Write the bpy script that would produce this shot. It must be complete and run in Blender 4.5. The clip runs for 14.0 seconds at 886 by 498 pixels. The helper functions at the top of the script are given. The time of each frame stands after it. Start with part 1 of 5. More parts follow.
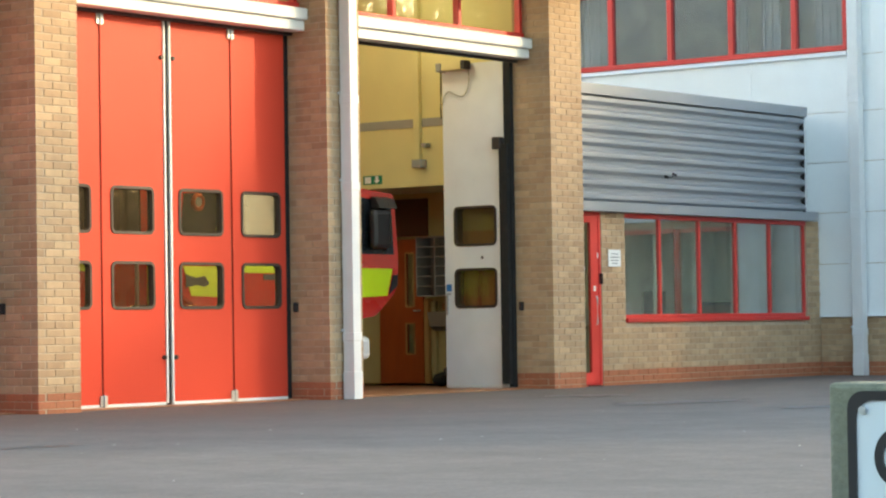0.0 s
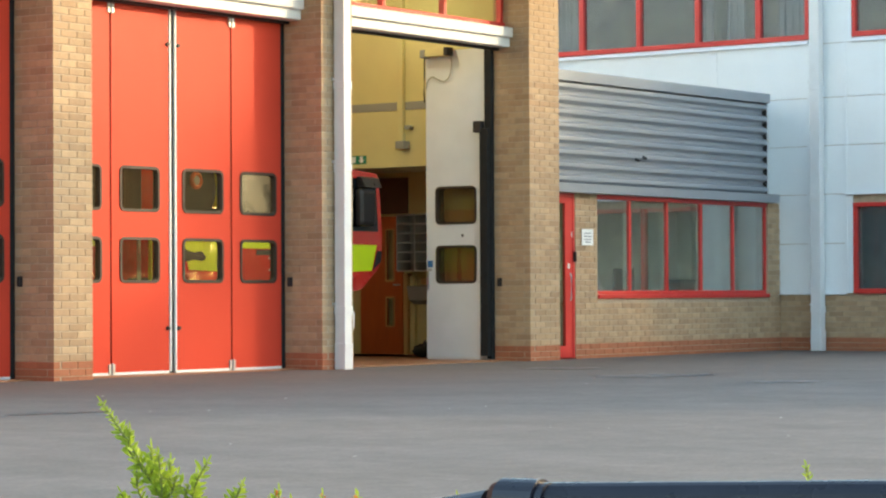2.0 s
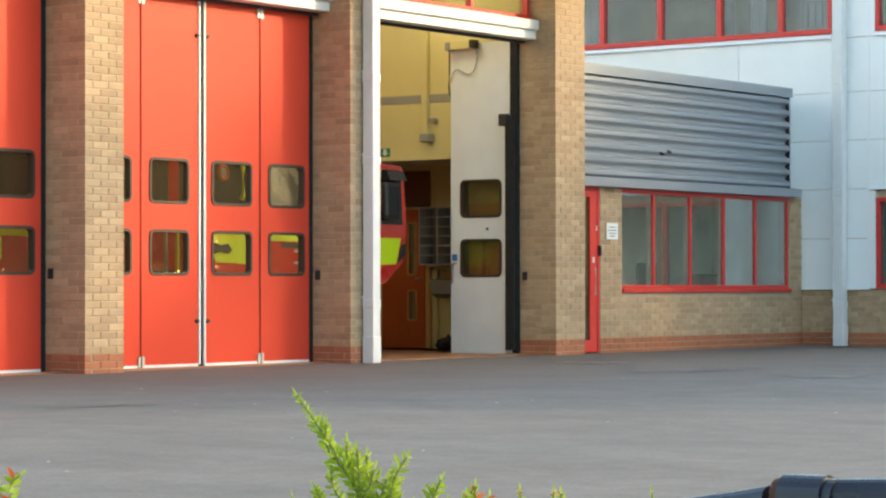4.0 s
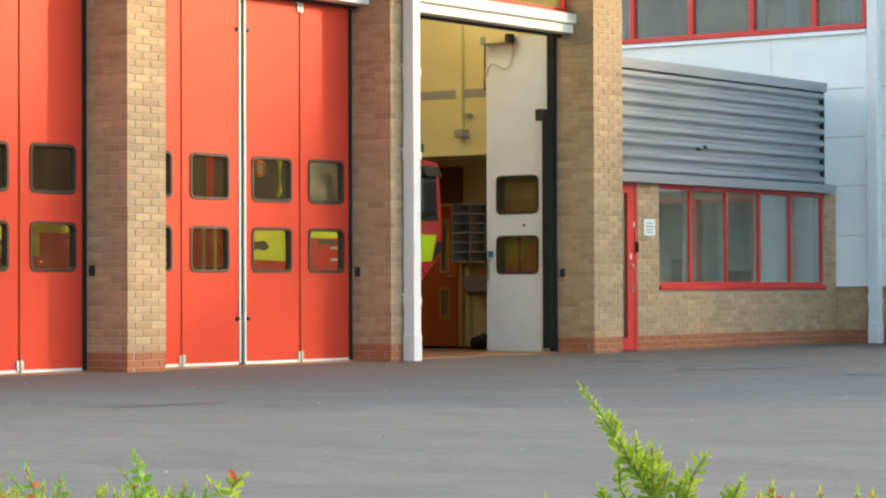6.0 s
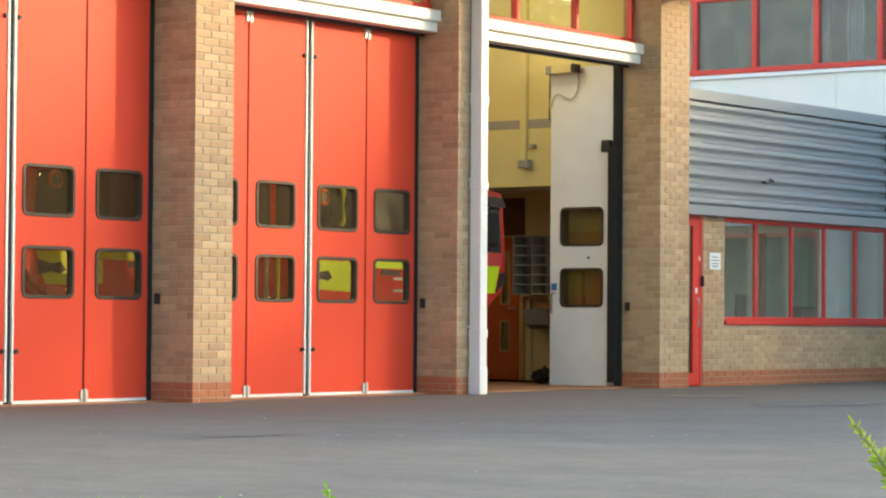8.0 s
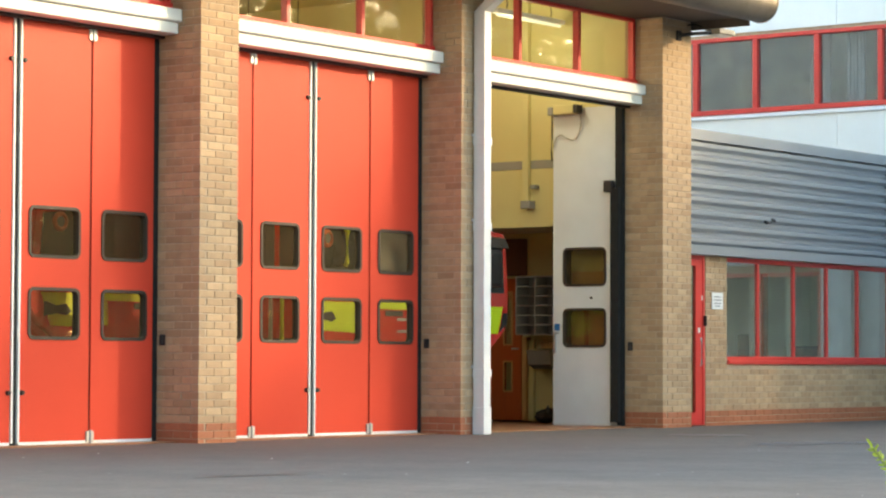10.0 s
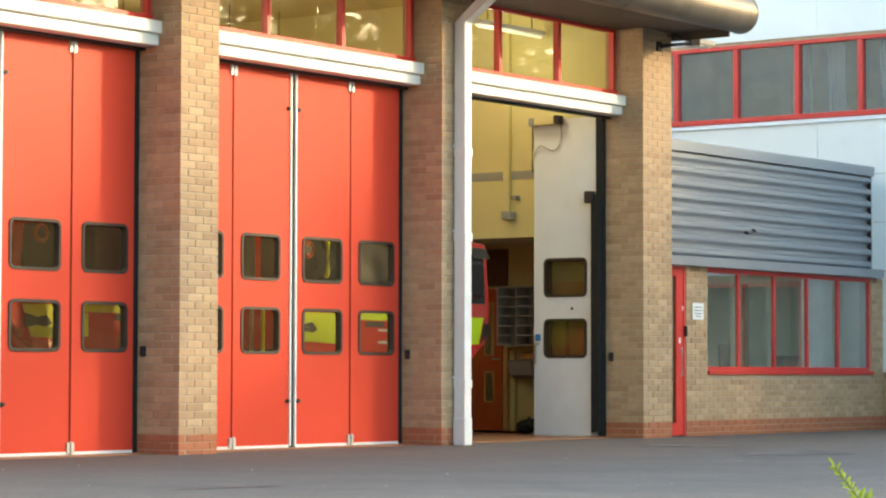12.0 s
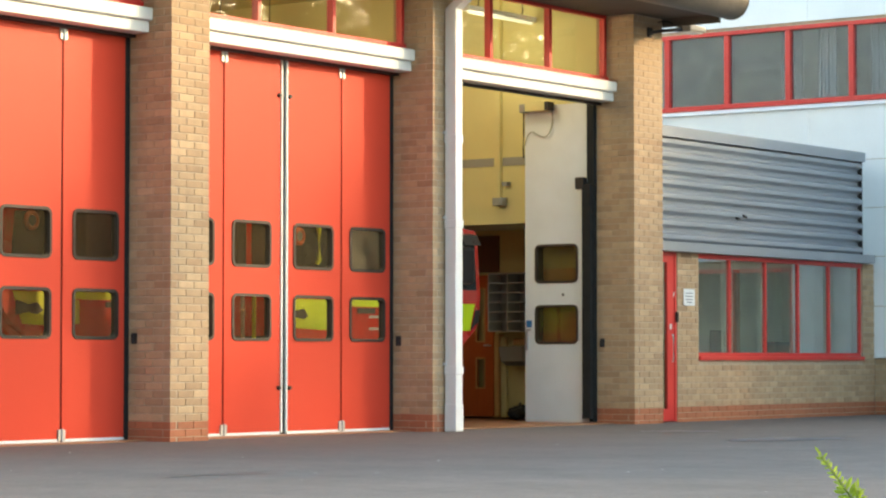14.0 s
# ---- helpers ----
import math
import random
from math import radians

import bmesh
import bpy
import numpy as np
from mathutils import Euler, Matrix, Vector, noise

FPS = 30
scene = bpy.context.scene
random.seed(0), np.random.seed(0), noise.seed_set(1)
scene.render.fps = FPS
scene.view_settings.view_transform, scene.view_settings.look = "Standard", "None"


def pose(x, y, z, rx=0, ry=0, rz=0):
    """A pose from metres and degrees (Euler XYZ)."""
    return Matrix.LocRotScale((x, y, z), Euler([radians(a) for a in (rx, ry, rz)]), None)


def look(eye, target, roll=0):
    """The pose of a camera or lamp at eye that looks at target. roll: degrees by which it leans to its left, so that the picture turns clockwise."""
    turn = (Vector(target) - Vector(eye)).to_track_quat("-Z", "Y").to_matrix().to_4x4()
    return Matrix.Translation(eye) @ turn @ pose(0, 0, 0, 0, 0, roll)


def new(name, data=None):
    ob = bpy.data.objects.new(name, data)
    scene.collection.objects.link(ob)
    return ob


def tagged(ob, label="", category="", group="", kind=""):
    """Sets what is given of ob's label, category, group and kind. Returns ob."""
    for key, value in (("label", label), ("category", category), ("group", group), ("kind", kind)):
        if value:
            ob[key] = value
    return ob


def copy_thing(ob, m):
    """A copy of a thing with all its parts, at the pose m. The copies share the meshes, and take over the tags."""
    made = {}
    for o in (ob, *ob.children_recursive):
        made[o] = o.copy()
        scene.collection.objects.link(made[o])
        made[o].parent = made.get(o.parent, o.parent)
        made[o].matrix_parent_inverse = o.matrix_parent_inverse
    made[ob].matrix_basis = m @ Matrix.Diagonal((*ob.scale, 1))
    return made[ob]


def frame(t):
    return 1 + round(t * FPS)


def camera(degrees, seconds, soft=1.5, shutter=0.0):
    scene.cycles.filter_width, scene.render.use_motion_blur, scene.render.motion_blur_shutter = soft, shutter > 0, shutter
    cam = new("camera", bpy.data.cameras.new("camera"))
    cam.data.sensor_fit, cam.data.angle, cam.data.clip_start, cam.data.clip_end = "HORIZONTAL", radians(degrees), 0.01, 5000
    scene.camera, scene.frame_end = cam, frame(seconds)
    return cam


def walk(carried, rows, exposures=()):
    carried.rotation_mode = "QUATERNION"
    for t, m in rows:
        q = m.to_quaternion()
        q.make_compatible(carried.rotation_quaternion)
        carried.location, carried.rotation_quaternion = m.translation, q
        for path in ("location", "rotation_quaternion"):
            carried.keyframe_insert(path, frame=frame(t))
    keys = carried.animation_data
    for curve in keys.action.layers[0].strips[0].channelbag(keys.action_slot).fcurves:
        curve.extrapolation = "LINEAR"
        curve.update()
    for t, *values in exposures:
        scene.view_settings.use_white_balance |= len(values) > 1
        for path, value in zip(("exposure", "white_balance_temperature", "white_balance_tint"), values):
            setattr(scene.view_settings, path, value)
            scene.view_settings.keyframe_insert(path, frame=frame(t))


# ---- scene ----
cam = camera(19.4, 14.0, soft=2.2)
LOOK = (2.25, 7300, 2)
PATH = [
    (0, (-25.106, -17.710, 0.755), (-23.523, -16.490, 0.815), -0.9),
    (0.5, (-25.562, -17.920, 0.772), (-23.969, -16.712, 0.824), -0.7),
    (1, (-26.107, -18.009, 0.806), (-24.501, -16.817, 0.85), -0.5),
    (1.5, (-26.489, -18.276, 0.829), (-24.882, -17.087, 0.868), -0.5),
    (2, (-26.643, -18.277, 0.838), (-25.033, -17.091, 0.873), -0.3),
    (2.5, (-26.722, -18.225, 0.841), (-25.111, -17.04, 0.873), -0.3),
    (3, (-26.799, -18.162, 0.844), (-25.188, -16.977, 0.875), -0.2),
    (5.5, (-26.699, -17.344, 0.807), (-25.084, -16.165, 0.837), -0.1),
    (6, (-26.745, -17.214, 0.807), (-25.13, -16.036, 0.837), -0.2),
    (6.5, (-26.657, -17.015, 0.798), (-25.043, -15.834, 0.827), 0.1),
    (7, (-26.669, -16.878, 0.795), (-25.06, -15.691, 0.824), 0.1),
    (7.5, (-26.597, -16.709, 0.787), (-24.99, -15.517, 0.817), 0.3),
    (8, (-26.608, -16.688, 0.787), (-25.009, -15.488, 0.843), 0.4),
    (8.2, (-26.636, -16.705, 0.792), (-25.04, -15.501, 0.864), 0.3),
    (10.5, (-26.707, -16.712, 0.758), (-25.108, -15.514, 0.848), 0.2),
    (11, (-26.703, -16.745, 0.79), (-25.103, -15.55, 0.882), 0.2),
    (11.5, (-26.704, -16.725, 0.786), (-25.1, -15.534, 0.882), 0.2),
    (12, (-26.718, -16.753, 0.779), (-25.112, -15.564, 0.875), 0.1),
    (12.5, (-26.712, -16.752, 0.79), (-25.105, -15.565, 0.883), 0.1),
    (13, (-26.712, -16.761, 0.795), (-25.105, -15.574, 0.881), -0.0),
    (13.5, (-26.706, -16.731, 0.774), (-25.097, -15.547, 0.859), -0.1),
    (14, (-26.716, -16.761, 0.787), (-25.106, -15.577, 0.872), -0.0),
]
walk(cam, [(t, look(e, g, r)) for t, e, g, r in PATH], ((0, *LOOK), (14, *LOOK)))

# ---------- world, sun, exposure ----------
SUN_UP, SUN_EAST = 15.0, 45.0            # a low sun, east of the way the doors face
world = bpy.data.worlds.new("evening_sky")
scene.world = world
world.use_nodes = True
wn = world.node_tree
sky = wn.nodes.new("ShaderNodeTexSky")
sky.sky_type = "NISHITA"
sky.sun_disc = False
sky.sun_elevation = radians(SUN_UP)
sky.sun_rotation = radians(90 + SUN_EAST)
sky.air_density, sky.dust_density, sky.ozone_density = 1.0, 1.2, 1.0
wn.nodes["Background"].inputs["Strength"].default_value = 0.15
wn.links.new(sky.outputs[0], wn.nodes["Background"].inputs["Color"])
sun_data = bpy.data.lights.new("sun", "SUN")
sun_data.energy, sun_data.angle, sun_data.color = 0.7, radians(1.5), (1.0, 0.72, 0.46)
sun = new("sun", sun_data)
sun.matrix_world = look((60 * math.cos(radians(SUN_EAST)), -60 * math.sin(radians(SUN_EAST)), 60 * math.tan(radians(SUN_UP))), (0, 0, 0))


# ---------- materials ----------
def mat(name, color, rough=0.6, metal=0.0, vary=0.12, scale=6.0, fine=80.0, bump=0.1, rand=0.0, tint=None, spec=0.5, coat=0.0, stretch=(1, 1, 1), rough_vary=0.08):
    """Colour with variation at two scales, fine relief, and where asked a change from piece to piece."""
    m = bpy.data.materials.new(name)
    m.use_nodes = True
    t = m.node_tree
    N, L = t.nodes.new, t.links.new
    b = t.nodes["Principled BSDF"]
    b.inputs["Roughness"].default_value = rough
    b.inputs["Metallic"].default_value = metal
    b.inputs["Specular IOR Level"].default_value = spec
    b.inputs["Coat Weight"].default_value = coat
    geo = N("ShaderNodeNewGeometry")
    mp = N("ShaderNodeMapping")
    mp.inputs["Scale"].default_value = stretch
    L(geo.outputs["Position"], mp.inputs["Vector"])
    n1, n2 = N("ShaderNodeTexNoise"), N("ShaderNodeTexNoise")
    n1.inputs["Scale"].default_value, n2.inputs["Scale"].default_value = scale, fine
    n1.inputs["Detail"].default_value, n2.inputs["Detail"].default_value = 5.0, 3.0
    L(mp.outputs[0], n1.inputs["Vector"])
    L(mp.outputs[0], n2.inputs["Vector"])
    add = N("ShaderNodeMath")
    add.operation = "MULTIPLY_ADD"
    add.inputs[1].default_value = 0.45
    L(n2.outputs["Fac"], add.inputs[0])
    L(n1.outputs["Fac"], add.inputs[2])
    rng = N("ShaderNodeMapRange")
    rng.inputs["From Min"].default_value, rng.inputs["From Max"].default_value = 0.42, 1.02
    rng.inputs["To Min"].default_value, rng.inputs["To Max"].default_value = 1 - vary, 1 + vary
    L(add.outputs[0], rng.inputs["Value"])
    src = None
    if tint:
        mixc = N("ShaderNodeMix")
        mixc.data_type = "RGBA"
        mixc.inputs["A"].default_value = (*color, 1)
        mixc.inputs["B"].default_value = (*tint, 1)
        if rand:
            oi = N("ShaderNodeObjectInfo")
            L(oi.outputs["Random"], mixc.inputs["Factor"])
        else:
            L(n1.outputs["Fac"], mixc.inputs["Factor"])
        src = mixc.outputs["Result"]
    hsv = N("ShaderNodeHueSaturation")
    hsv.inputs["Color"].default_value = (*color, 1)
    if src:
        L(src, hsv.inputs["Color"])
    if rand:
        oi2 = N("ShaderNodeObjectInfo")
        wob = N("ShaderNodeMath")
        wob.operation = "MULTIPLY"
        wob.inputs[1].default_value = 17.31
        fr = N("ShaderNodeMath")
        fr.operation = "FRACT"
        L(oi2.outputs["Random"], wob.inputs[0])
        L(wob.outputs[0], fr.inputs[0])
        r2 = N("ShaderNodeMapRange")
        r2.inputs["To Min"].default_value, r2.inputs["To Max"].default_value = 1 - rand, 1 + rand
        L(fr.outputs[0], r2.inputs["Value"])
        mul = N("ShaderNodeMath")
        mul.operation = "MULTIPLY"
        L(rng.outputs[0], mul.inputs[0])
        L(r2.outputs[0], mul.inputs[1])
        L(mul.outputs[0], hsv.inputs["Value"])
    else:
        L(rng.outputs[0], hsv.inputs["Value"])
    L(hsv.outputs[0], b.inputs["Base Color"])
    rr = N("ShaderNodeMapRange")
    rr.inputs["From Min"].default_value, rr.inputs["From Max"].default_value = 0.3, 0.7
    rr.inputs["To Min"].default_value, rr.inputs["To Max"].default_value = max(rough - rough_vary, 0.02), min(rough + rough_vary, 1)
    L(n1.outputs["Fac"], rr.inputs["Value"])
    L(rr.outputs[0], b.inputs["Roughness"])
    if bump:
        bp = N("ShaderNodeBump")
        bp.inputs["Strength"].default_value = bump
        bp.inputs["Distance"].default_value = 0.01
        L(add.outputs[0], bp.inputs["Height"])
        L(bp.outputs[0], b.inputs["Normal"])
    return m


def glass_mat(name, tint, gloss=0.05, dirt_haze=0.0, film=(0.4, 0.4, 0.36)):
    """A pane: see-through, with the mirror image that glass gives at a slant, and a thin uneven film: dirt on the
    doors, painted haze and reflection elsewhere.
    """
    m = bpy.data.materials.new(name)
    m.use_nodes = True
    t = m.node_tree
    for n in list(t.nodes):
        t.nodes.remove(n)
    N, L = t.nodes.new, t.links.new
    out, mix = N("ShaderNodeOutputMaterial"), N("ShaderNodeMixShader")
    tr, gl, lw = N("ShaderNodeBsdfTransparent"), N("ShaderNodeBsdfGlossy"), N("ShaderNodeLayerWeight")
    tr.inputs["Color"].default_value = (*tint, 1)
    gl.inputs["Roughness"].default_value = 0.02
    gl.inputs["Color"].default_value = (0.95, 0.97, 1.0, 1)
    lw.inputs["Blend"].default_value = 0.5
    pw, ma = N("ShaderNodeMath"), N("ShaderNodeMath")
    pw.operation, ma.operation = "POWER", "MULTIPLY_ADD"
    pw.inputs[1].default_value = 4.0
    ma.inputs[1].default_value, ma.inputs[2].default_value = 1 - gloss, gloss
    L(lw.outputs["Facing"], pw.inputs[0])
    L(pw.outputs[0], ma.inputs[0])
    L(ma.outputs[0], mix.inputs[0])
    L(tr.outputs[0], mix.inputs[1])
    L(gl.outputs[0], mix.inputs[2])
    if dirt_haze:
        geo, n, amt = N("ShaderNodeNewGeometry"), N("ShaderNodeTexNoise"), N("ShaderNodeMapRange")
        n.inputs["Scale"].default_value, n.inputs["Detail"].default_value = 3.0, 4
        L(geo.outputs["Position"], n.inputs["Vector"])
        amt.inputs["From Min"].default_value, amt.inputs["From Max"].default_value = 0.3, 0.7
        amt.inputs["To Min"].default_value, amt.inputs["To Max"].default_value = dirt_haze * 0.6, dirt_haze * 1.4
        L(n.outputs["Fac"], amt.inputs["Value"])
        df, over = N("ShaderNodeBsdfDiffuse"), N("ShaderNodeMixShader")
        df.inputs["Color"].default_value = (*film, 1)
        L(amt.outputs[0], over.inputs[0])
        L(mix.outputs[0], over.inputs[1])
        L(df.outputs[0], over.inputs[2])
        mix = over
    L(mix.outputs[0], out.inputs["Surface"])
    return m


def glow_mat(name, color, power):
    m = bpy.data.materials.new(name)
    m.use_nodes = True
    b = m.node_tree.nodes["Principled BSDF"]
    b.inputs["Base Color"].default_value = (*color, 1)
    b.inputs["Emission Color"].default_value = (*color, 1)
    b.inputs["Emission Strength"].default_value = power
    return m


def asphalt_mat():
    m = mat("worn_asphalt", (0.20, 0.176, 0.161), 0.85, 0, 0.10, 0.30, 140.0, 0.25, tint=(0.165, 0.144, 0.131))
    t = m.node_tree
    N, L = t.nodes.new, t.links.new
    geo = N("ShaderNodeNewGeometry")
    mp = N("ShaderNodeMapping")
    mp.inputs["Rotation"].default_value = (0, 0, radians(-57))
    mp.inputs["Scale"].default_value = (1.0, 0.7, 1)
    L(geo.outputs["Position"], mp.inputs["Vector"])
    n = N("ShaderNodeTexNoise")
    n.inputs["Scale"].default_value, n.inputs["Detail"].default_value, n.inputs["Roughness"].default_value = 1.3, 10, 0.68
    L(mp.outputs[0], n.inputs["Vector"])
    cr = N("ShaderNodeValToRGB")
    cr.color_ramp.elements[0].position, cr.color_ramp.elements[0].color = 0.33, (0.80, 0.79, 0.78, 1)
    cr.color_ramp.elements[1].position, cr.color_ramp.elements[1].color = 0.66, (1.08, 1.075, 1.07, 1)
    L(n.outputs["Fac"], cr.inputs[0])
    b = t.nodes["Principled BSDF"]
    src = b.inputs["Base Color"].links[0].from_socket

    def times(x, y):
        mul = N("ShaderNodeMix")
        mul.data_type, mul.blend_type = "RGBA", "MULTIPLY"
        mul.inputs["Factor"].default_value = 1
        L(x, mul.inputs["A"])
        L(y, mul.inputs["B"])
        return mul.outputs["Result"]

    # patches about a hand wide, and grit
    for scale, lo, hi, d0, d1 in ((7.0, 0.38, 0.62, 0.93, 1.05), (42.0, 0.36, 0.66, 0.86, 1.12)):
        n2 = N("ShaderNodeTexNoise")
        n2.inputs["Scale"].default_value, n2.inputs["Detail"].default_value = scale, 6
        L(geo.outputs["Position"], n2.inputs["Vector"])
        c2 = N("ShaderNodeValToRGB")
        c2.color_ramp.elements[0].position, c2.color_ramp.elements[0].color = lo, (d0, d0, d0, 1)
        c2.color_ramp.elements[1].position, c2.color_ramp.elements[1].color = hi, (d1, d1, d1, 1)
        L(n2.outputs["Fac"], c2.inputs[0])
        src = times(src, c2.outputs[0])
    src = times(src, cr.outputs[0])
    # brown dirt tracked round the doors
    sep, r = N("ShaderNodeSeparateXYZ"), N("ShaderNodeMapRange")
    L(geo.outputs["Position"], sep.inputs[0])
    r.inputs["From Min"].default_value, r.inputs["From Max"].default_value = -7.0, -1.5
    L(sep.outputs["Y"], r.inputs["Value"])
    mk = N("ShaderNodeMath")
    mk.operation = "MULTIPLY"
    L(r.outputs[0], mk.inputs[0])
    L(n.outputs["Fac"], mk.inputs[1])
    dirt = N("ShaderNodeMix")
    dirt.data_type, dirt.blend_type = "RGBA", "MULTIPLY"
    dirt.inputs["B"].default_value = (0.66, 0.53, 0.44, 1)
    L(mk.outputs[0], dirt.inputs["Factor"])
    L(src, dirt.inputs["A"])
    L(dirt.outputs["Result"], b.inputs["Base Color"])
    return m


ASPHALT = asphalt_mat()
STAIN = mat("oil_stained_asphalt", (0.14, 0.122, 0.11), 0.5, 0, 0.3, 2.5, 120, 0.3)
BRICK = mat("buff_brick", (0.54, 0.378, 0.232), 0.85, 0, 0.14, 9.0, 130, 0.5, rand=0.10, tint=(0.44, 0.288, 0.170))
RED_BRICK = mat("red_brick", (0.47, 0.17, 0.085), 0.85, 0, 0.14, 22, 150, 0.5, rand=0.06, tint=(0.42, 0.15, 0.075))
MORTAR = mat("lime_mortar", (0.50, 0.385, 0.27), 0.95, 0, 0.2, 12, 200, 0.6)
RED_DOOR = mat("signal_red_paint", (0.69, 0.070, 0.040), 0.38, 0, 0.03, 0.8, 60, 0.0, spec=0.14, rough_vary=0.02)
RED_FRAME = mat("red_frame_paint", (0.70, 0.045, 0.038), 0.4, 0, 0.08, 3, 80, 0.03)
WHITE = mat("white_paint", (0.82, 0.82, 0.80), 0.45, 0, 0.05, 4, 90, 0.03)
WHITE_LEAF = mat("white_door_paint", (0.84, 0.87, 0.89), 0.5, 0, 0.05, 3, 70, 0.02)
PANEL = mat("white_cladding_panel", (0.92, 0.94, 0.95), 0.5, 0, 0.05, 1.2, 60, 0.02)
PIPE = mat("white_plastic", (0.80, 0.80, 0.80), 0.4, 0, 0.05, 5, 90, 0.02)
STEEL = mat("galvanised_steel", (0.55, 0.56, 0.57), 0.42, 0.85, 0.12, 14, 90, 0.04)
CORR = mat("coated_corrugated_steel", (0.36, 0.385, 0.42), 0.38, 0.3, 0.06, 3, 60, 0.02)
RUBBER = mat("black_rubber", (0.014, 0.014, 0.014), 0.85, 0, 0.15, 10, 90, 0.05)
GASKET = mat("worn_grey_rubber", (0.045, 0.030, 0.021), 0.6, 0, 0.15, 10, 90, 0.05)
DARK_METAL = mat("dark_metal", (0.05, 0.045, 0.045), 0.5, 0.6, 0.15, 20, 90, 0.05)
BRONZE = mat("weathered_bronze_sheet", (0.25, 0.20, 0.145), 0.45, 0.6, 0.4, 1.6, 30, 0.06, tint=(0.15, 0.145, 0.135), stretch=(2.5, 0.7, 0.7))
SOFFIT = mat("dark_soffit_board", (0.10, 0.085, 0.07), 0.7, 0, 0.2, 4, 50, 0.1)
CREAM = mat("cream_wall_paint", (0.72, 0.63, 0.30), 0.7, 0, 0.06, 2, 60, 0.04)
GREY_BAND = mat("grey_wall_paint", (0.33, 0.32, 0.28), 0.7, 0, 0.06, 2, 60, 0.04)
BROWN = mat("brown_board", (0.16, 0.075, 0.045), 0.7, 0, 0.15, 3, 60, 0.04)
QUARRY = mat("quarry_tile_red", (0.33, 0.15, 0.07), 0.5, 0, 0.18, 2, 60, 0.1)
OFFICE = mat("office_wall_paint", (0.74, 0.74, 0.61), 0.7, 0, 0.07, 2, 60, 0.04)
ENGINE_RED = mat("engine_red_paint", (0.60, 0.025, 0.018), 0.25, 0, 0.05, 2, 60, 0.01, coat=0.5)
LIME = mat("fluorescent_lime_film", (0.62, 0.80, 0.02), 0.4, 0, 0.05, 4, 60, 0.02)
BLACK = mat("black_trim", (0.02, 0.02, 0.022), 0.35, 0, 0.1, 6, 60, 0.03)
ORANGE_DOOR = mat("orange_varnished_door", (0.50, 0.105, 0.025), 0.4, 0, 0.12, 3, 60, 0.03, stretch=(4, 4, 0.6))
WOOD = mat("pale_wood", (0.62, 0.36, 0.14), 0.5, 0, 0.15, 4, 60, 0.05, stretch=(5, 5, 0.5))
GREY_SHELF = mat("grey_pigeonhole", (0.46, 0.45, 0.42), 0.6, 0, 0.08, 5, 60, 0.03)
PAPER = mat("white_paper", (0.85, 0.85, 0.84), 0.7, 0, 0.03, 8, 60, 0.02)
INK = mat("grey_ink", (0.25, 0.25, 0.28), 0.7, 0, 0.05, 8, 60, 0.0)
BLUE = mat("blue_sticker", (0.03, 0.20, 0.52), 0.5, 0, 0.05, 8, 60, 0.0)
GREEN = mat("green_sign_film", (0.01, 0.22, 0.12), 0.5, 0, 0.05, 8, 60, 0.0)
CONCRETE = mat("mossy_concrete", (0.30, 0.285, 0.22), 0.9, 0, 0.25, 18, 160, 0.6, tint=(0.20, 0.20, 0.12))
SIGN_WHITE = mat("white_sign_face", (0.80, 0.84, 0.85), 0.35, 0, 0.03, 6, 60, 0.01)
SIGN_BLACK = mat("black_sign_paint", (0.015, 0.012, 0.016), 0.4, 0, 0.1, 6, 60, 0.01)
RAIL = mat("black_painted_rail", (0.022, 0.022, 0.032), 0.3, 0.1, 0.2, 14, 100, 0.05)
RUST = mat("rusty_steel", (0.10, 0.035, 0.02), 0.8, 0.2, 0.4, 25, 150, 0.3)
LEAF = mat("young_shrub_leaf", (0.29, 0.43, 0.03), 0.5, 0, 0.3, 30, 150, 0.05, tint=(0.44, 0.52, 0.07))
LEAF_DARK = mat("green_shrub_leaf", (0.22, 0.43, 0.05), 0.5, 0, 0.3, 30, 150, 0.05)
RED_LEAF = mat("coral_red_leaf", (0.55, 0.06, 0.03), 0.5, 0, 0.3, 30, 150, 0.05, tint=(0.65, 0.22, 0.04))
TWIG = mat("green_brown_twig", (0.22, 0.26, 0.06), 0.8, 0, 0.2, 40, 150, 0.2)
BARK = mat("grey_bark", (0.12, 0.09, 0.06), 0.9, 0, 0.3, 8, 60, 0.6)
TREE_LEAF = mat("tree_leaf", (0.06, 0.10, 0.02), 0.55, 0, 0.4, 1.2, 30, 0.05, tint=(0.11, 0.13, 0.03))
GLASS = glass_mat("window_glass", (0.94, 0.95, 0.92), 0.035)
# the film on wing and office panes paints in reflection and interior brightness
WING_GLASS = glass_mat("grey_wing_glass", (0.80, 0.84, 0.86), 0.04, 0.12, (0.38, 0.44, 0.45))
OFFICE_GLASS = glass_mat("tinted_office_glass", (0.92, 0.94, 0.92), 0.20, 0.10, (0.46, 0.47, 0.38))
DOOR_GLASS = glass_mat("door_glass", (0.86, 0.84, 0.74), 0.022, 0.06, (0.36, 0.26, 0.14))
WINDSCREEN = mat("dark_windscreen", (0.012, 0.016, 0.02), 0.10, 0, 0.1, 3, 60, 0.0, spec=0.35)
TUBE = glow_mat("fluorescent_tube", (1.0, 0.93, 0.70), 0.2)
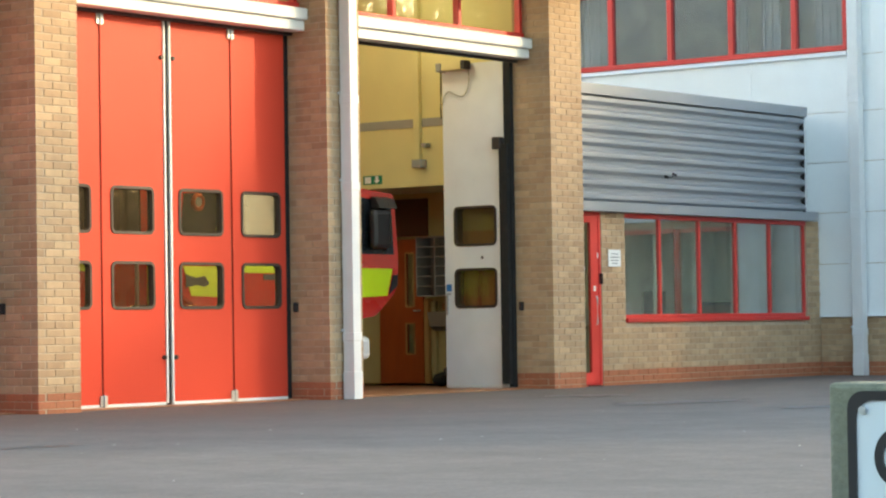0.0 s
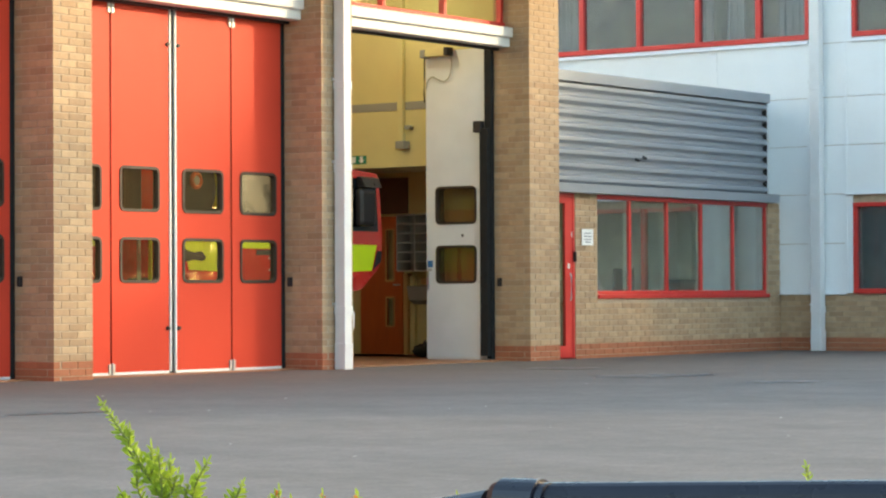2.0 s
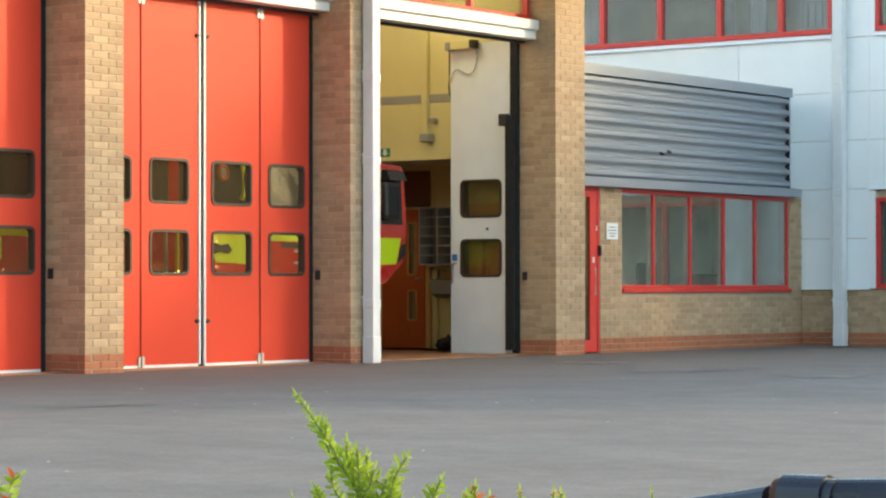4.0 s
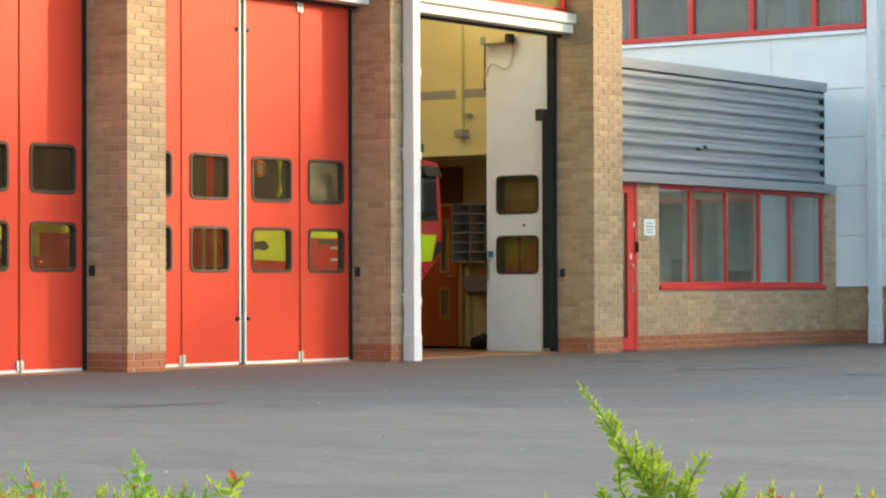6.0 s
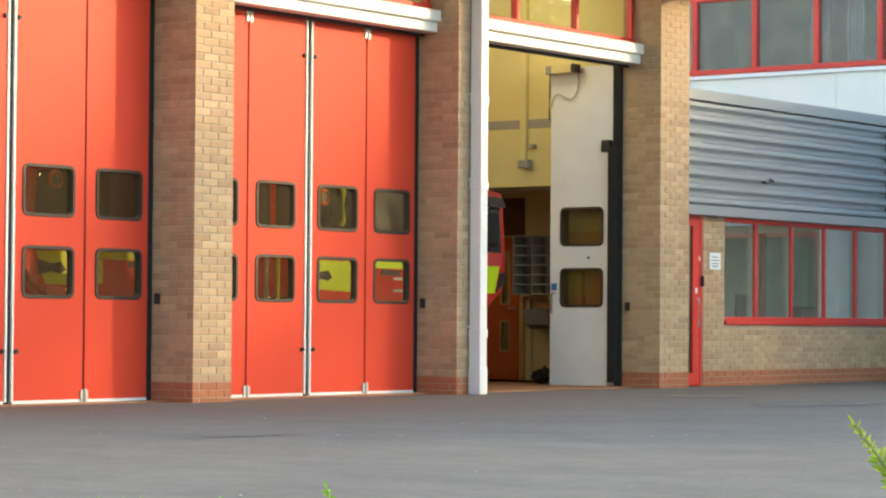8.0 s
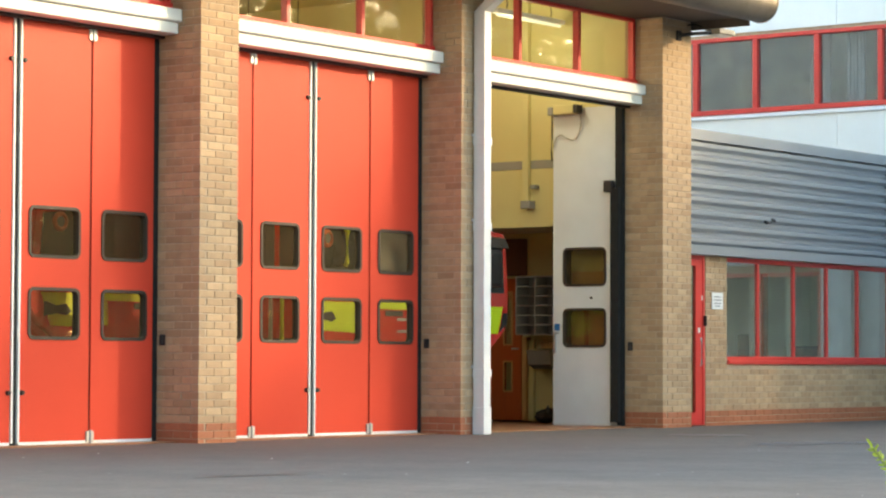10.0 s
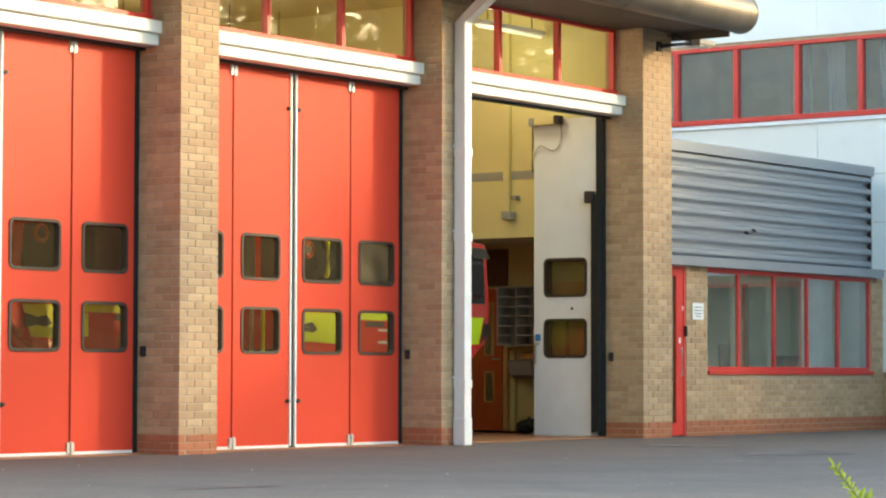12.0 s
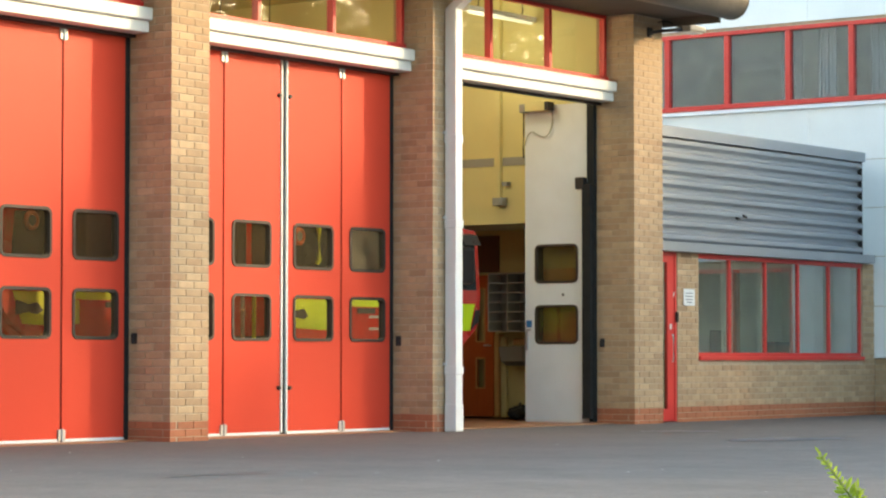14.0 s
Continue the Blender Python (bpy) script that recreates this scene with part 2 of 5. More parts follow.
for leafy in (LEAF, LEAF_DARK, RED_LEAF, TREE_LEAF):
    t = leafy.node_tree
    b = t.nodes["Principled BSDF"]
    tl, mx = t.nodes.new("ShaderNodeBsdfTranslucent"), t.nodes.new("ShaderNodeMixShader")
    mx.inputs[0].default_value = 0.45
    t.links.new(b.inputs["Base Color"].links[0].from_socket, tl.inputs["Color"])
    t.links.new(b.outputs[0], mx.inputs[1])
    t.links.new(tl.outputs[0], mx.inputs[2])
    t.links.new(mx.outputs[0], t.nodes["Material Output"].inputs["Surface"])


# ---------- building helpers ----------
def base_of(ob):
    p = Vector((0, 0, 0))
    while ob:
        p += ob.location
        ob = ob.parent
    return p


def thing(name, at, label, category, group="", kind=""):
    ob = new(name)
    ob.empty_display_size = 0.1
    ob.location = at
    return tagged(ob, label, category, group, kind)


def part(name, bm, material, parent=None, label="", smooth=False):
    """Link a bmesh, drawn in world metres, as one mesh object under its thing."""
    me = bpy.data.meshes.new(name)
    if parent:
        bmesh.ops.translate(bm, verts=bm.verts, vec=-base_of(parent))
    bmesh.ops.recalc_face_normals(bm, faces=bm.faces)
    bm.to_mesh(me)
    bm.free()
    if smooth:
        for p in me.polygons:
            p.use_smooth = True
    me.materials.append(material)
    ob = new(name, me)
    if parent:
        ob.parent = parent
    return tagged(ob, label)


def setting(name, bm, material, label, category):
    return tagged(part(name, bm, material), label, category, kind="structure")


def box(x0, x1, y0, y1, z0, z1, bevel=0.0, bm=None):
    bm = bm or bmesh.new()
    r = bmesh.ops.create_cube(bm, size=1.0)
    for v in r["verts"]:
        v.co = Vector((x0 + (v.co.x + 0.5) * (x1 - x0), y0 + (v.co.y + 0.5) * (y1 - y0), z0 + (v.co.z + 0.5) * (z1 - z0)))
    if bevel:
        es = list({e for v in r["verts"] for e in v.link_edges})
        bmesh.ops.bevel(bm, geom=es, offset=bevel, segments=2, affect="EDGES", profile=0.5)
    return bm


def rod(a, b, r0, r1=None, seg=10, bm=None):
    bm = bm or bmesh.new()
    a, b = Vector(a), Vector(b)
    m = Matrix.Translation((a + b) / 2) @ (b - a).to_track_quat("Z", "Y").to_matrix().to_4x4()
    bmesh.ops.create_cone(bm, cap_ends=True, segments=seg, radius1=r0, radius2=r0 if r1 is None else r1, depth=(b - a).length, matrix=m)
    return bm


def tube(points, r, seg=10, bm=None):
    """A pipe with a swept round section through the points."""
    bm = bm or bmesh.new()
    pts = [Vector(p) for p in points]
    rings = []
    for i, p in enumerate(pts):
        d = (pts[min(i + 1, len(pts) - 1)] - pts[max(i - 1, 0)]).normalized()
        q = d.to_track_quat("Z", "Y")
        rings.append([bm.verts.new(p + q @ Vector((r * math.cos(2 * math.pi * k / seg), r * math.sin(2 * math.pi * k / seg), 0))) for k in range(seg)])
    for a, b in zip(rings, rings[1:]):
        for k in range(seg):
            bm.faces.new((a[k], a[(k + 1) % seg], b[(k + 1) % seg], b[k]))
    bm.faces.new(rings[0][::-1])
    bm.faces.new(rings[-1])
    return bm


def prism(profile, a0, a1, axis, bm=None):
    """A closed profile pushed along an axis. axis x: profile in (y, z); y: in (x, z); z: in (x, y)."""
    bm = bm or bmesh.new()

    def at(p, a):
        return {"x": (a, p[0], p[1]), "y": (p[0], a, p[1]), "z": (p[0], p[1], a)}[axis]
    v0 = [bm.verts.new(at(p, a0)) for p in profile]
    v1 = [bm.verts.new(at(p, a1)) for p in profile]
    n = len(profile)
    for i in range(n):
        bm.faces.new((v0[i], v0[(i + 1) % n], v1[(i + 1) % n], v1[i]))
    bm.faces.new(v0[::-1])
    bm.faces.new(v1)
    return bm


def rounded(u0, u1, v0, v1, r, n=5):
    out = []
    for cu, cv, a in ((u1 - r, v1 - r, 0), (u0 + r, v1 - r, 90), (u0 + r, v0 + r, 180), (u1 - r, v0 + r, 270)):
        for k in range(n + 1):
            t = radians(a + 90 * k / n)
            out.append((cu + r * math.cos(t), cv + r * math.sin(t)))
    return out


def ring(u0, u1, v0, v1, width, r, d0, d1, plane, bm=None):
    """A rounded frame between depths d0 and d1. plane xz: u is x, v is z, depth is y; yz: u is y, depth is x."""
    bm = bm or bmesh.new()
    out, inn = rounded(u0, u1, v0, v1, r), rounded(u0 + width, u1 - width, v0 + width, v1 - width, max(r - width, 0.015))

    def at(p, d):
        return (p[0], d, p[1]) if plane == "xz" else (d, p[0], p[1])
    grid = [[bm.verts.new(at(p, d)) for p in prof] for prof, d in ((out, d0), (out, d1), (inn, d1), (inn, d0))]
    n = len(out)
    for a, b in zip(grid, grid[1:] + grid[:1]):
        for k in range(n):
            bm.faces.new((a[k], a[(k + 1) % n], b[(k + 1) % n], b[k]))
    return bm


def slab_with_holes(us, vs, skip, d0, d1, plane):
    """A board on a grid of lines us and vs, without the cells in skip."""
    bm = bmesh.new()

    def at(u, v, d):
        return {"xz": (u, d, v), "yz": (d, u, v), "xy": (u, v, d)}[plane]
    vv = {(i, j, k): bm.verts.new(at(u, v, d)) for i, u in enumerate(us) for j, v in enumerate(vs) for k, d in enumerate((d0, d1))}
    nu, nv = len(us) - 1, len(vs) - 1
    solid = {(i, j) for i in range(nu) for j in range(nv)} - set(skip)
    for i, j in solid:
        for k in (0, 1):
            bm.faces.new([vv[p] for p in ((i, j, k), (i + 1, j, k), (i + 1, j + 1, k), (i, j + 1, k))])
        for (di, dj), (a, b) in (((-1, 0), ((i, j), (i, j + 1))), ((1, 0), ((i + 1, j), (i + 1, j + 1))), ((0, -1), ((i, j), (i + 1, j))), ((0, 1), ((i, j + 1), (i + 1, j + 1)))):
            if (i + di, j + dj) not in solid:
                bm.faces.new((vv[(*a, 0)], vv[(*b, 0)], vv[(*b, 1)], vv[(*a, 1)]))
    for v in [v for v in bm.verts if not v.link_faces]:
        bm.verts.remove(v)
    return bm


def bend(points, n):
    """Points along a smooth line through a few control points."""
    pts = [Vector(p) for p in points]
    out = []
    for k in range(n + 1):
        t = k / n * (len(pts) - 1)
        i = min(int(t), len(pts) - 2)
        f = t - i
        a, b, c, d = pts[max(i - 1, 0)], pts[i], pts[i + 1], pts[min(i + 2, len(pts) - 1)]
        out.append(0.5 * ((2 * b) + (c - a) * f + (2 * a - 5 * b + 4 * c - d) * f * f + (3 * b - a - 3 * c + d) * f * f * f))
    return out


def no_shadow(ob):
    ob.visible_shadow = False
    return ob


# ---------- ground ----------
bm = bmesh.new()
cuts = [-400, -120, -60, -30, -12, 0, 12, 30, 60, 120, 400]
gv = [[bm.verts.new((x, y, 0.0)) for y in cuts] for x in cuts]
for i in range(len(cuts) - 1):
    for j in range(len(cuts) - 1):
        bm.faces.new((gv[i][j], gv[i + 1][j], gv[i + 1][j + 1], gv[i][j + 1]))
setting("ground", bm, ASPHALT, "worn grey asphalt yard with faint streaks and tyre marks", "ground")


def stain(cx, cy, a, b, turn, seed):
    rnd = random.Random(seed)
    bm = bmesh.new()
    pts = []
    for k in range(28):
        t = 2 * math.pi * k / 28
        w = 1 + rnd.uniform(-0.25, 0.25)
        u, v = a * w * math.cos(t), b * w * math.sin(t)
        pts.append((cx + u * math.cos(turn) - v * math.sin(turn), cy + u * math.sin(turn) + v * math.cos(turn)))
    bm.faces.new([bm.verts.new((x, y, 0.004)) for x, y in pts])
    return tagged(part("oil_stain", bm, STAIN), "dark damp oil stain on the asphalt", "stain", "stains on the yard", "structure")


stain(-5.1, -6.43, 0.36, 0.30, -0.8, 1)
stain(-4.2, -4.37, 0.70, 0.42, -0.27, 2)
stain(-2.4, -2.1, 0.45, 0.40, -1.05, 3)
stain(-13.3, -5.07, 0.55, 0.045, -0.2, 4)

# ---------- engine bay shell ----------
P2, P3, P4 = -8.317, -4.11, 0.0        # left faces of the brick piers
PW, PD = 0.5525, 0.545                  # pier width and depth
BAYS = ((P2 - 4.207 + PW, P2), (P2 + PW, P3), (P3 + PW, P4))
setting("bay_floor", box(-12.6, 2.75, 0.30, 11.8, -0.20, 0.012), QUARRY, "red quarry-tiled engine bay floor", "floor")
setting("ceiling", box(-12.8, 0.45, 0.40, 12.0, 5.60, 5.75), CREAM, "pale ceiling of the engine bay", "ceiling")
setting("wall_north", box(-12.8, 2.9, 11.8, 12.0, 0, 5.60), CREAM, "cream painted back wall of the bay", "wall")
setting("wall_west", box(-12.8, -12.6, -0.0, 11.8, 0, 5.60), CREAM, "cream painted end wall of the bay", "wall")
# wall beside the open bay, with a wide low opening
setting("wall_east", slab_with_holes([0.62, 1.72, 5.2, 11.8], [0.0, 2.52, 5.60], {(1, 0)}, 0.20, 0.40, "yz"), CREAM,
        "cream painted side wall with wide low opening", "wall")
setting("wall_band", box(0.192, 0.2, 0.7, 11.7, 3.24, 3.345), GREY_BAND, "grey painted band on the cream wall", "wall band")
setting("opening_trim", box(0.185, 0.2, 1.72, 5.2, 2.50, 2.545, 0.003), CREAM, "cream trim over the wide opening", "trim")
setting("alcove_wall_front", box(0.40, 1.94, 1.60, 1.72, 0.012, 2.52), CREAM, "cream alcove wall", "wall")
setting("alcove_wall_back", box(0.40, 1.94, 5.2, 5.3, 0.012, 2.52), CREAM, "cream alcove wall", "wall")
setting("alcove_wall_end", box(1.81, 1.94, 1.72, 5.2, 0.012, 2.52), CREAM, "cream alcove end wall behind pigeonholes", "wall")
setting("alcove_ceiling", box(0.40, 2.75, 1.60, 5.3, 2.52, 2.62), OFFICE, "grey ceiling of the alcove", "ceiling")

# eaves over the bays
setting("soffit", box(-12.8, 0.72, -0.93, 0.55, 5.0, 5.06), SOFFIT, "dark boarded soffit under the eaves", "soffit")
setting("roof", box(-12.8, 0.66, -0.90, 12.0, 5.76, 5.86), CORR, "pale grey metal roof over the engine bays", "roof")
# unseen wall, added so the wing windows reflect one even tone
setting("reflection_wall", box(0.672, 0.71, 0.62, 12.0, 3.55, 7.8), PANEL, "unseen pale wall added above the bay end for even reflections", "wall")
setting("gable_board", box(0.672, 0.72, -0.80, 0.615, 4.90, 5.76), SOFFIT, "dark board closing the roof end", "trim")
eave = thing("eave_roll", (0.7, -0.93, 5.17), "round weathered bronze metal eave roll", "eave", kind="structure")
part("roll", rod((-12.8, -0.93, 5.17), (0.76, -0.93, 5.17), 0.235, seg=40), BRONZE, eave, smooth=False)
part("end_cap", rod((0.76, -0.93, 5.17), (0.775, -0.93, 5.17), 0.243, seg=40), BRONZE, eave, "rounded metal end cap")
for sx in (-2.0, -5.0, -8.0):
    part("seam", rod((sx, -0.93, 5.17), (sx + 0.03, -0.93, 5.17), 0.24, seg=40), BRONZE, eave)


# ---------- upper glazing and white door heads ----------
def glazing(number, x0, x1, muls):
    w = thing("window_%d" % number, (x0, 0.42, 4.16), "red-framed window strip above a bay door", "window", kind="structure")
    f = lambda n, *b: part(n, box(*b, 0.006), RED_FRAME, w)
    f("sill", x0, x1, 0.36, 0.47, 4.178, 4.245)
    f("head", x0, x1, 0.39, 0.47, 4.96, 5.0)
    xs = [x0] + list(muls) + [x1]
    f("jamb", x0, x0 + 0.05, 0.39, 0.47, 4.246, 4.959)
    f("jamb", x1 - 0.05, x1, 0.39, 0.47, 4.246, 4.959)
    for m in muls:
        f("mullion", m - 0.03, m + 0.03, 0.385, 0.47, 4.246, 4.959)
    for a, b in zip(xs, xs[1:]):
        no_shadow(part("pane", box(a + 0.03, b - 0.03, 0.425, 0.431, 4.235, 4.97), GLASS, w, "clear glass"))
    return w


def door_head(x0, x1):
    h = thing("door_head", (x0, 0.3, 3.92), "white painted two-step door head over the bay", "door head", "door heads over the bays", "structure")
    part("upper_fascia", box(x0, x1, 0.235, 0.55, 4.05, 4.177, 0.015), WHITE, h)
    part("lower_fascia", box(x0, x1, 0.285, 0.55, 3.935, 4.049, 0.012), WHITE, h)
    part("track", box(x0, x1, 0.46, 0.53, 3.903, 3.934, 0.004), DARK_METAL, h, "dark door track")


for k, (x0, x1) in enumerate(BAYS):
    m1, m2 = x1 - 2.455, x1 - 1.235
    glazing(k + 1, x0 + 0.003, x1 - 0.003, (m1, m2))
    door_head(x0 + 0.004, x1 - 0.004)

# ---------- folding bay doors ----------
WZ = ((0.975, 1.459), (1.728, 2.212))


def leaf(parent, u0, u1, wu0, wu1, face, back, plane, paint, hinge=None):
    """One door leaf with two rounded windows; face is the depth of its front, back that of its rear."""
    i = 0.022
    us = [u0, wu0 + i, wu1 - i, u1]
    vs = [0.0405, WZ[0][0] + i, WZ[0][1] - i, WZ[1][0] + i, WZ[1][1] - i, 3.95]
    ob = part("leaf", slab_with_holes(us, vs, {(1, 1), (1, 3)}, face, back, plane), paint, parent)
    s = -1 if face < back else 1
    for z0, z1 in WZ:
        part("gasket", ring(wu0, wu1, z0, z1, 0.030, 0.072, face + s * 0.012, back - s * 0.012, plane), GASKET, ob, "black rubber gasket")
        mid = (face + back) / 2
        g = (wu0 + 0.02, wu1 - 0.02, mid - 0.002, mid + 0.002, z0 + 0.02, z1 - 0.02) if plane == "xz" else (mid - 0.002, mid + 0.002, wu0 + 0.02, wu1 - 0.02, z0 + 0.02, z1 - 0.02)
        no_shadow(part("pane", box(*g), DOOR_GLASS, ob, "clear door glass"))
    a = (u0, u1, min(face, back) - 0.004, max(face, back) + 0.004) if plane == "xz" else (min(face, back) - 0.004, max(face, back) + 0.004, u0, u1)
    part("bottom_rail", box(*a, 0.008, 0.040, 0.003), WHITE, ob, "white bottom rail")
    return ob


def hinge_plate(parent, x, z):
    bm = box(x - 0.048, x - 0.008, 0.522, 0.5385, z, z + 0.105, 0.004)
    box(x + 0.008, x + 0.048, 0.522, 0.5385, z, z + 0.105, 0.004, bm)
    rod((x, 0.518, z - 0.01), (x, 0.518, z + 0.115), 0.012, seg=10, bm=bm)
    for dx in (-0.028, 0.028):
        for dz in (0.025, 0.08):
            rod((x + dx, 0.517, z + dz), (x + dx, 0.524, z + dz), 0.006, seg=8, bm=bm)
    return part("hinge", bm, STEEL, parent, "galvanised steel hinge")


def folding_door(x0, x1, label):
    """A closed door of four leaves, two folding to each side."""
    d = thing("folding_door", ((x0 + x1) / 2, 0.54, 0.0), label, "door", "bay doors")
    c = x1 - 1.88
    e = [x0 + 0.035, c - 0.95, c - 0.055, c + 0.055, c + 0.96, x1 - 0.07]
    leaf(d, e[0], e[1] - 0.013, e[0] + 0.07, e[1] - 0.14, 0.54, 0.59, "xz", RED_DOOR)
    leaf(d, e[1] + 0.013, e[2], e[1] + 0.13, e[2] - 0.15, 0.54, 0.59, "xz", RED_DOOR)
    leaf(d, e[3], e[4] - 0.013, e[3] + 0.10, e[4] - 0.14, 0.54, 0.59, "xz", RED_DOOR)
    leaf(d, e[4] + 0.013, e[5], e[4] + 0.14, e[5] - 0.085, 0.54, 0.59, "xz", RED_DOOR)
    part("meeting_strip", box(e[2] + 0.001, e[2] + 0.026, 0.525, 0.592, 0.03, 3.94, 0.004), WHITE, d, "white edge strip")
    part("meeting_strip", box(e[3] - 0.026, e[3] - 0.001, 0.525, 0.592, 0.03, 3.94, 0.004), WHITE, d, "white edge strip")
    part("centre_seal", box(e[2] + 0.027, e[3] - 0.027, 0.545, 0.585, 0.012, 3.95, 0.006), RUBBER, d, "black rubber seal")
    part("side_seal", box(e[5] + 0.001, x1 + 0.05, 0.549, 0.60, 0.012, 3.95, 0.004), RUBBER, d, "black rubber seal")
    part("side_seal", box(x0 - 0.05, e[0] - 0.001, 0.549, 0.60, 0.012, 3.95, 0.004), RUBBER, d, "black rubber seal")
    for s in (e[1], e[4]):
        part("seam_seal", box(s - 0.0125, s + 0.0125, 0.556, 0.588, 0.03, 3.95), RUBBER, d, "dark seam seal")
        for z in (0.022, 3.80):
            hinge_plate(d, s, z)
    for x in (e[2] - 0.03, e[3] + 0.03):
        for z in (0.49, 3.53):
            part("bolt_knob", rod((x, 0.51, z), (x, 0.54, z), 0.02, 0.024, 12), DARK_METAL, d, "dark bolt knob")
    return d


def jamb_latch(x):
    t = thing("door_stay", (x, 0.46, 0.93), "small dark steel door stay on the pier", "door stay", "door stays on the piers")
    part("plate", box(x - 0.012, x - 0.001, 0.43, 0.50, 0.935, 1.04, 0.003), DARK_METAL, t)
    part("hook", box(x - 0.035, x - 0.0125, 0.45, 0.485, 0.945, 1.03, 0.006), DARK_METAL, t)


d1 = folding_door(*BAYS[0], "closed signal-red folding bay door with eight windows")
d2 = folding_door(*BAYS[1], "closed signal-red folding bay door with eight windows")
for x in (P2, P3, P4):
    jamb_latch(x)

# the folded pair of the open bay
od = thing("folding_door", (0.0, 0.6, 0.0), "open folding bay door, white inside, folded inwards", "door", "bay doors")
lf = leaf(od, 0.655, 1.59, 0.80, 1.44, -0.027, 0.02, "yz", WHITE_LEAF)
leaf(od, 0.66, 1.58, 0.80, 1.44, 0.10, 0.055, "yz", WHITE_LEAF)
part("edge_seal", box(-0.06, 0.11, 0.548, 0.650, 0.02, 3.95, 0.003), RUBBER, od, "black rubber edge seal")
part("edge_track", box(-0.13, -0.062, 0.56, 0.68, 0.06, 2.93, 0.006), RUBBER, od, "black edge track")
part("guide_box", box(-0.14, -0.046, 0.655, 0.775, 2.875, 3.02, 0.012), DARK_METAL, od, "dark guide box")
part("foot_bracket", box(-0.075, -0.032, 0.62, 0.72, 0.015, 0.10, 0.006), STEEL, od, "steel foot bracket")
part("pull_handle", box(-0.055, -0.030, 0.672, 0.715, 0.93, 1.19, 0.006), STEEL, od, "steel pull handle")
part("edge_plate", box(-0.045, -0.030, 1.545, 1.585, 0.90, 1.14, 0.004), STEEL, od, "steel edge plate")
part("sticker", box(-0.031, -0.0275, 1.49, 1.57, 1.185, 1.27), BLUE, od, "blue round notice sticker")
part("lock_case", box(-0.045, -0.0275, 1.50, 1.565, 1.14, 1.165, 0.004), STEEL, od)
part("keyhole", rod((-0.034, 1.02, 1.585), (-0.0265, 1.02, 1.585), 0.018, seg=12), DARK_METAL, od)

op = thing("door_operator", (-0.05, 1.5, 3.93), "cream powered door operator box with looped cable", "door operator")
part("housing", box(-0.16, -0.03, 1.21, 1.51, 3.87, 3.985, 0.01), CREAM, op)
part("motor", box(-0.165, -0.03, 1.511, 1.59, 3.86, 3.965, 0.012), GREY_BAND, op, "dark motor end")
part("cap", box(-0.162, -0.03, 1.15, 1.209, 3.875, 3.98, 0.006), DARK_METAL, op)
part("arm", box(-0.10, -0.06, 0.70, 1.27, 4.03, 4.05, 0.004), WHITE, op, "white track arm")
part("cable", tube(bend([(-0.05, 1.19, 3.95), (-0.05, 1.16, 3.76), (-0.05, 1.20, 3.61), (-0.05, 1.28, 3.55), (-0.05, 1.38, 3.58), (-0.05, 1.47, 3.62), (-0.05, 1.54, 3.57), (-0.05, 1.575, 3.46)], 28), 0.007, 6), GREY_BAND, op, "looped grey cable")
part("drop_cable", tube([(-0.04, 1.60, 3.93), (-0.04, 1.602, 3.6), (-0.04, 1.61, 3.42), (-0.04, 1.60, 3.30)], 0.009, 6), RUBBER, op)

# ---------- brick piers, finished with bricks at the end of the file ----------
def pier_core(name, x0, w):
    i = 0.006
    return setting(name, box(x0 + i, x0 + w - i, i, PD, -0.1, 5.0), MORTAR, "buff brick pier with red brick plinth", "pier")


PIERS = {"pier_west": (P2, PW, pier_core("pier_west", P2, PW)),
         "pier_middle": (P3, PW, pier_core("pier_middle", P3, PW)),
         "pier_east": (P4, 0.665, pier_core("pier_east", P4, 0.665))}
setting("pier_far", box(-12.6, BAYS[0][0] - 0.004, 0.0, PD, 0, 5.0), BRICK, "buff brick end pier of the bays", "pier")


# ---------- rainwater pipes ----------
def square_pipe(x0, x1, y0, y1, top, joints, label):
    p = thing("drainpipe", ((x0 + x1) / 2, (y0 + y1) / 2, 0), label, "drainpipe", "drainpipes")
    part("shaft", box(x0, x1, y0, y1, 0.16, top, 0.008), PIPE, p)
    bm = box(x0 - 0.008, x1 + 0.008, y0 - 0.008, y1 + 0.004, 0.0, 0.30, 0.01)
    part("shoe", bm, PIPE, p)
    for z in joints:
        part("socket", box(x0 - 0.008, x1 + 0.008, y0 - 0.008, y1 + 0.004, z, z + 0.09, 0.006), PIPE, p)
        part("clip", box(x0 - 0.012, x1 + 0.012, y1 - 0.02, y1 + 0.018, z + 0.10, z + 0.13, 0.003), PIPE, p)
    return p


dp = square_pipe(-3.915, -3.785, -0.165, -0.02, 4.62, (0.62, 2.22, 3.15), "white square plastic drainpipe in front of the pier")
bm = bmesh.new()
sec = [(-3.915, -0.165, 4.62), (-3.785, -0.165, 4.62), (-3.785, -0.02, 4.62), (-3.915, -0.02, 4.62)]
lower = [bm.verts.new(p) for p in sec]
upper = [bm.verts.new((p[0], p[1] - 0.60, p[2] + 0.42 + (0.06 if k > 1 else 0.0))) for k, p in enumerate(sec)]
for k in range(4):
    bm.faces.new((lower[k], lower[(k + 1) % 4], upper[(k + 1) % 4], upper[k]))
bm.faces.new(lower[::-1])
bm.faces.new(upper)
part("swan_neck", bm, PIPE, dp, "white offset bend to the eaves")

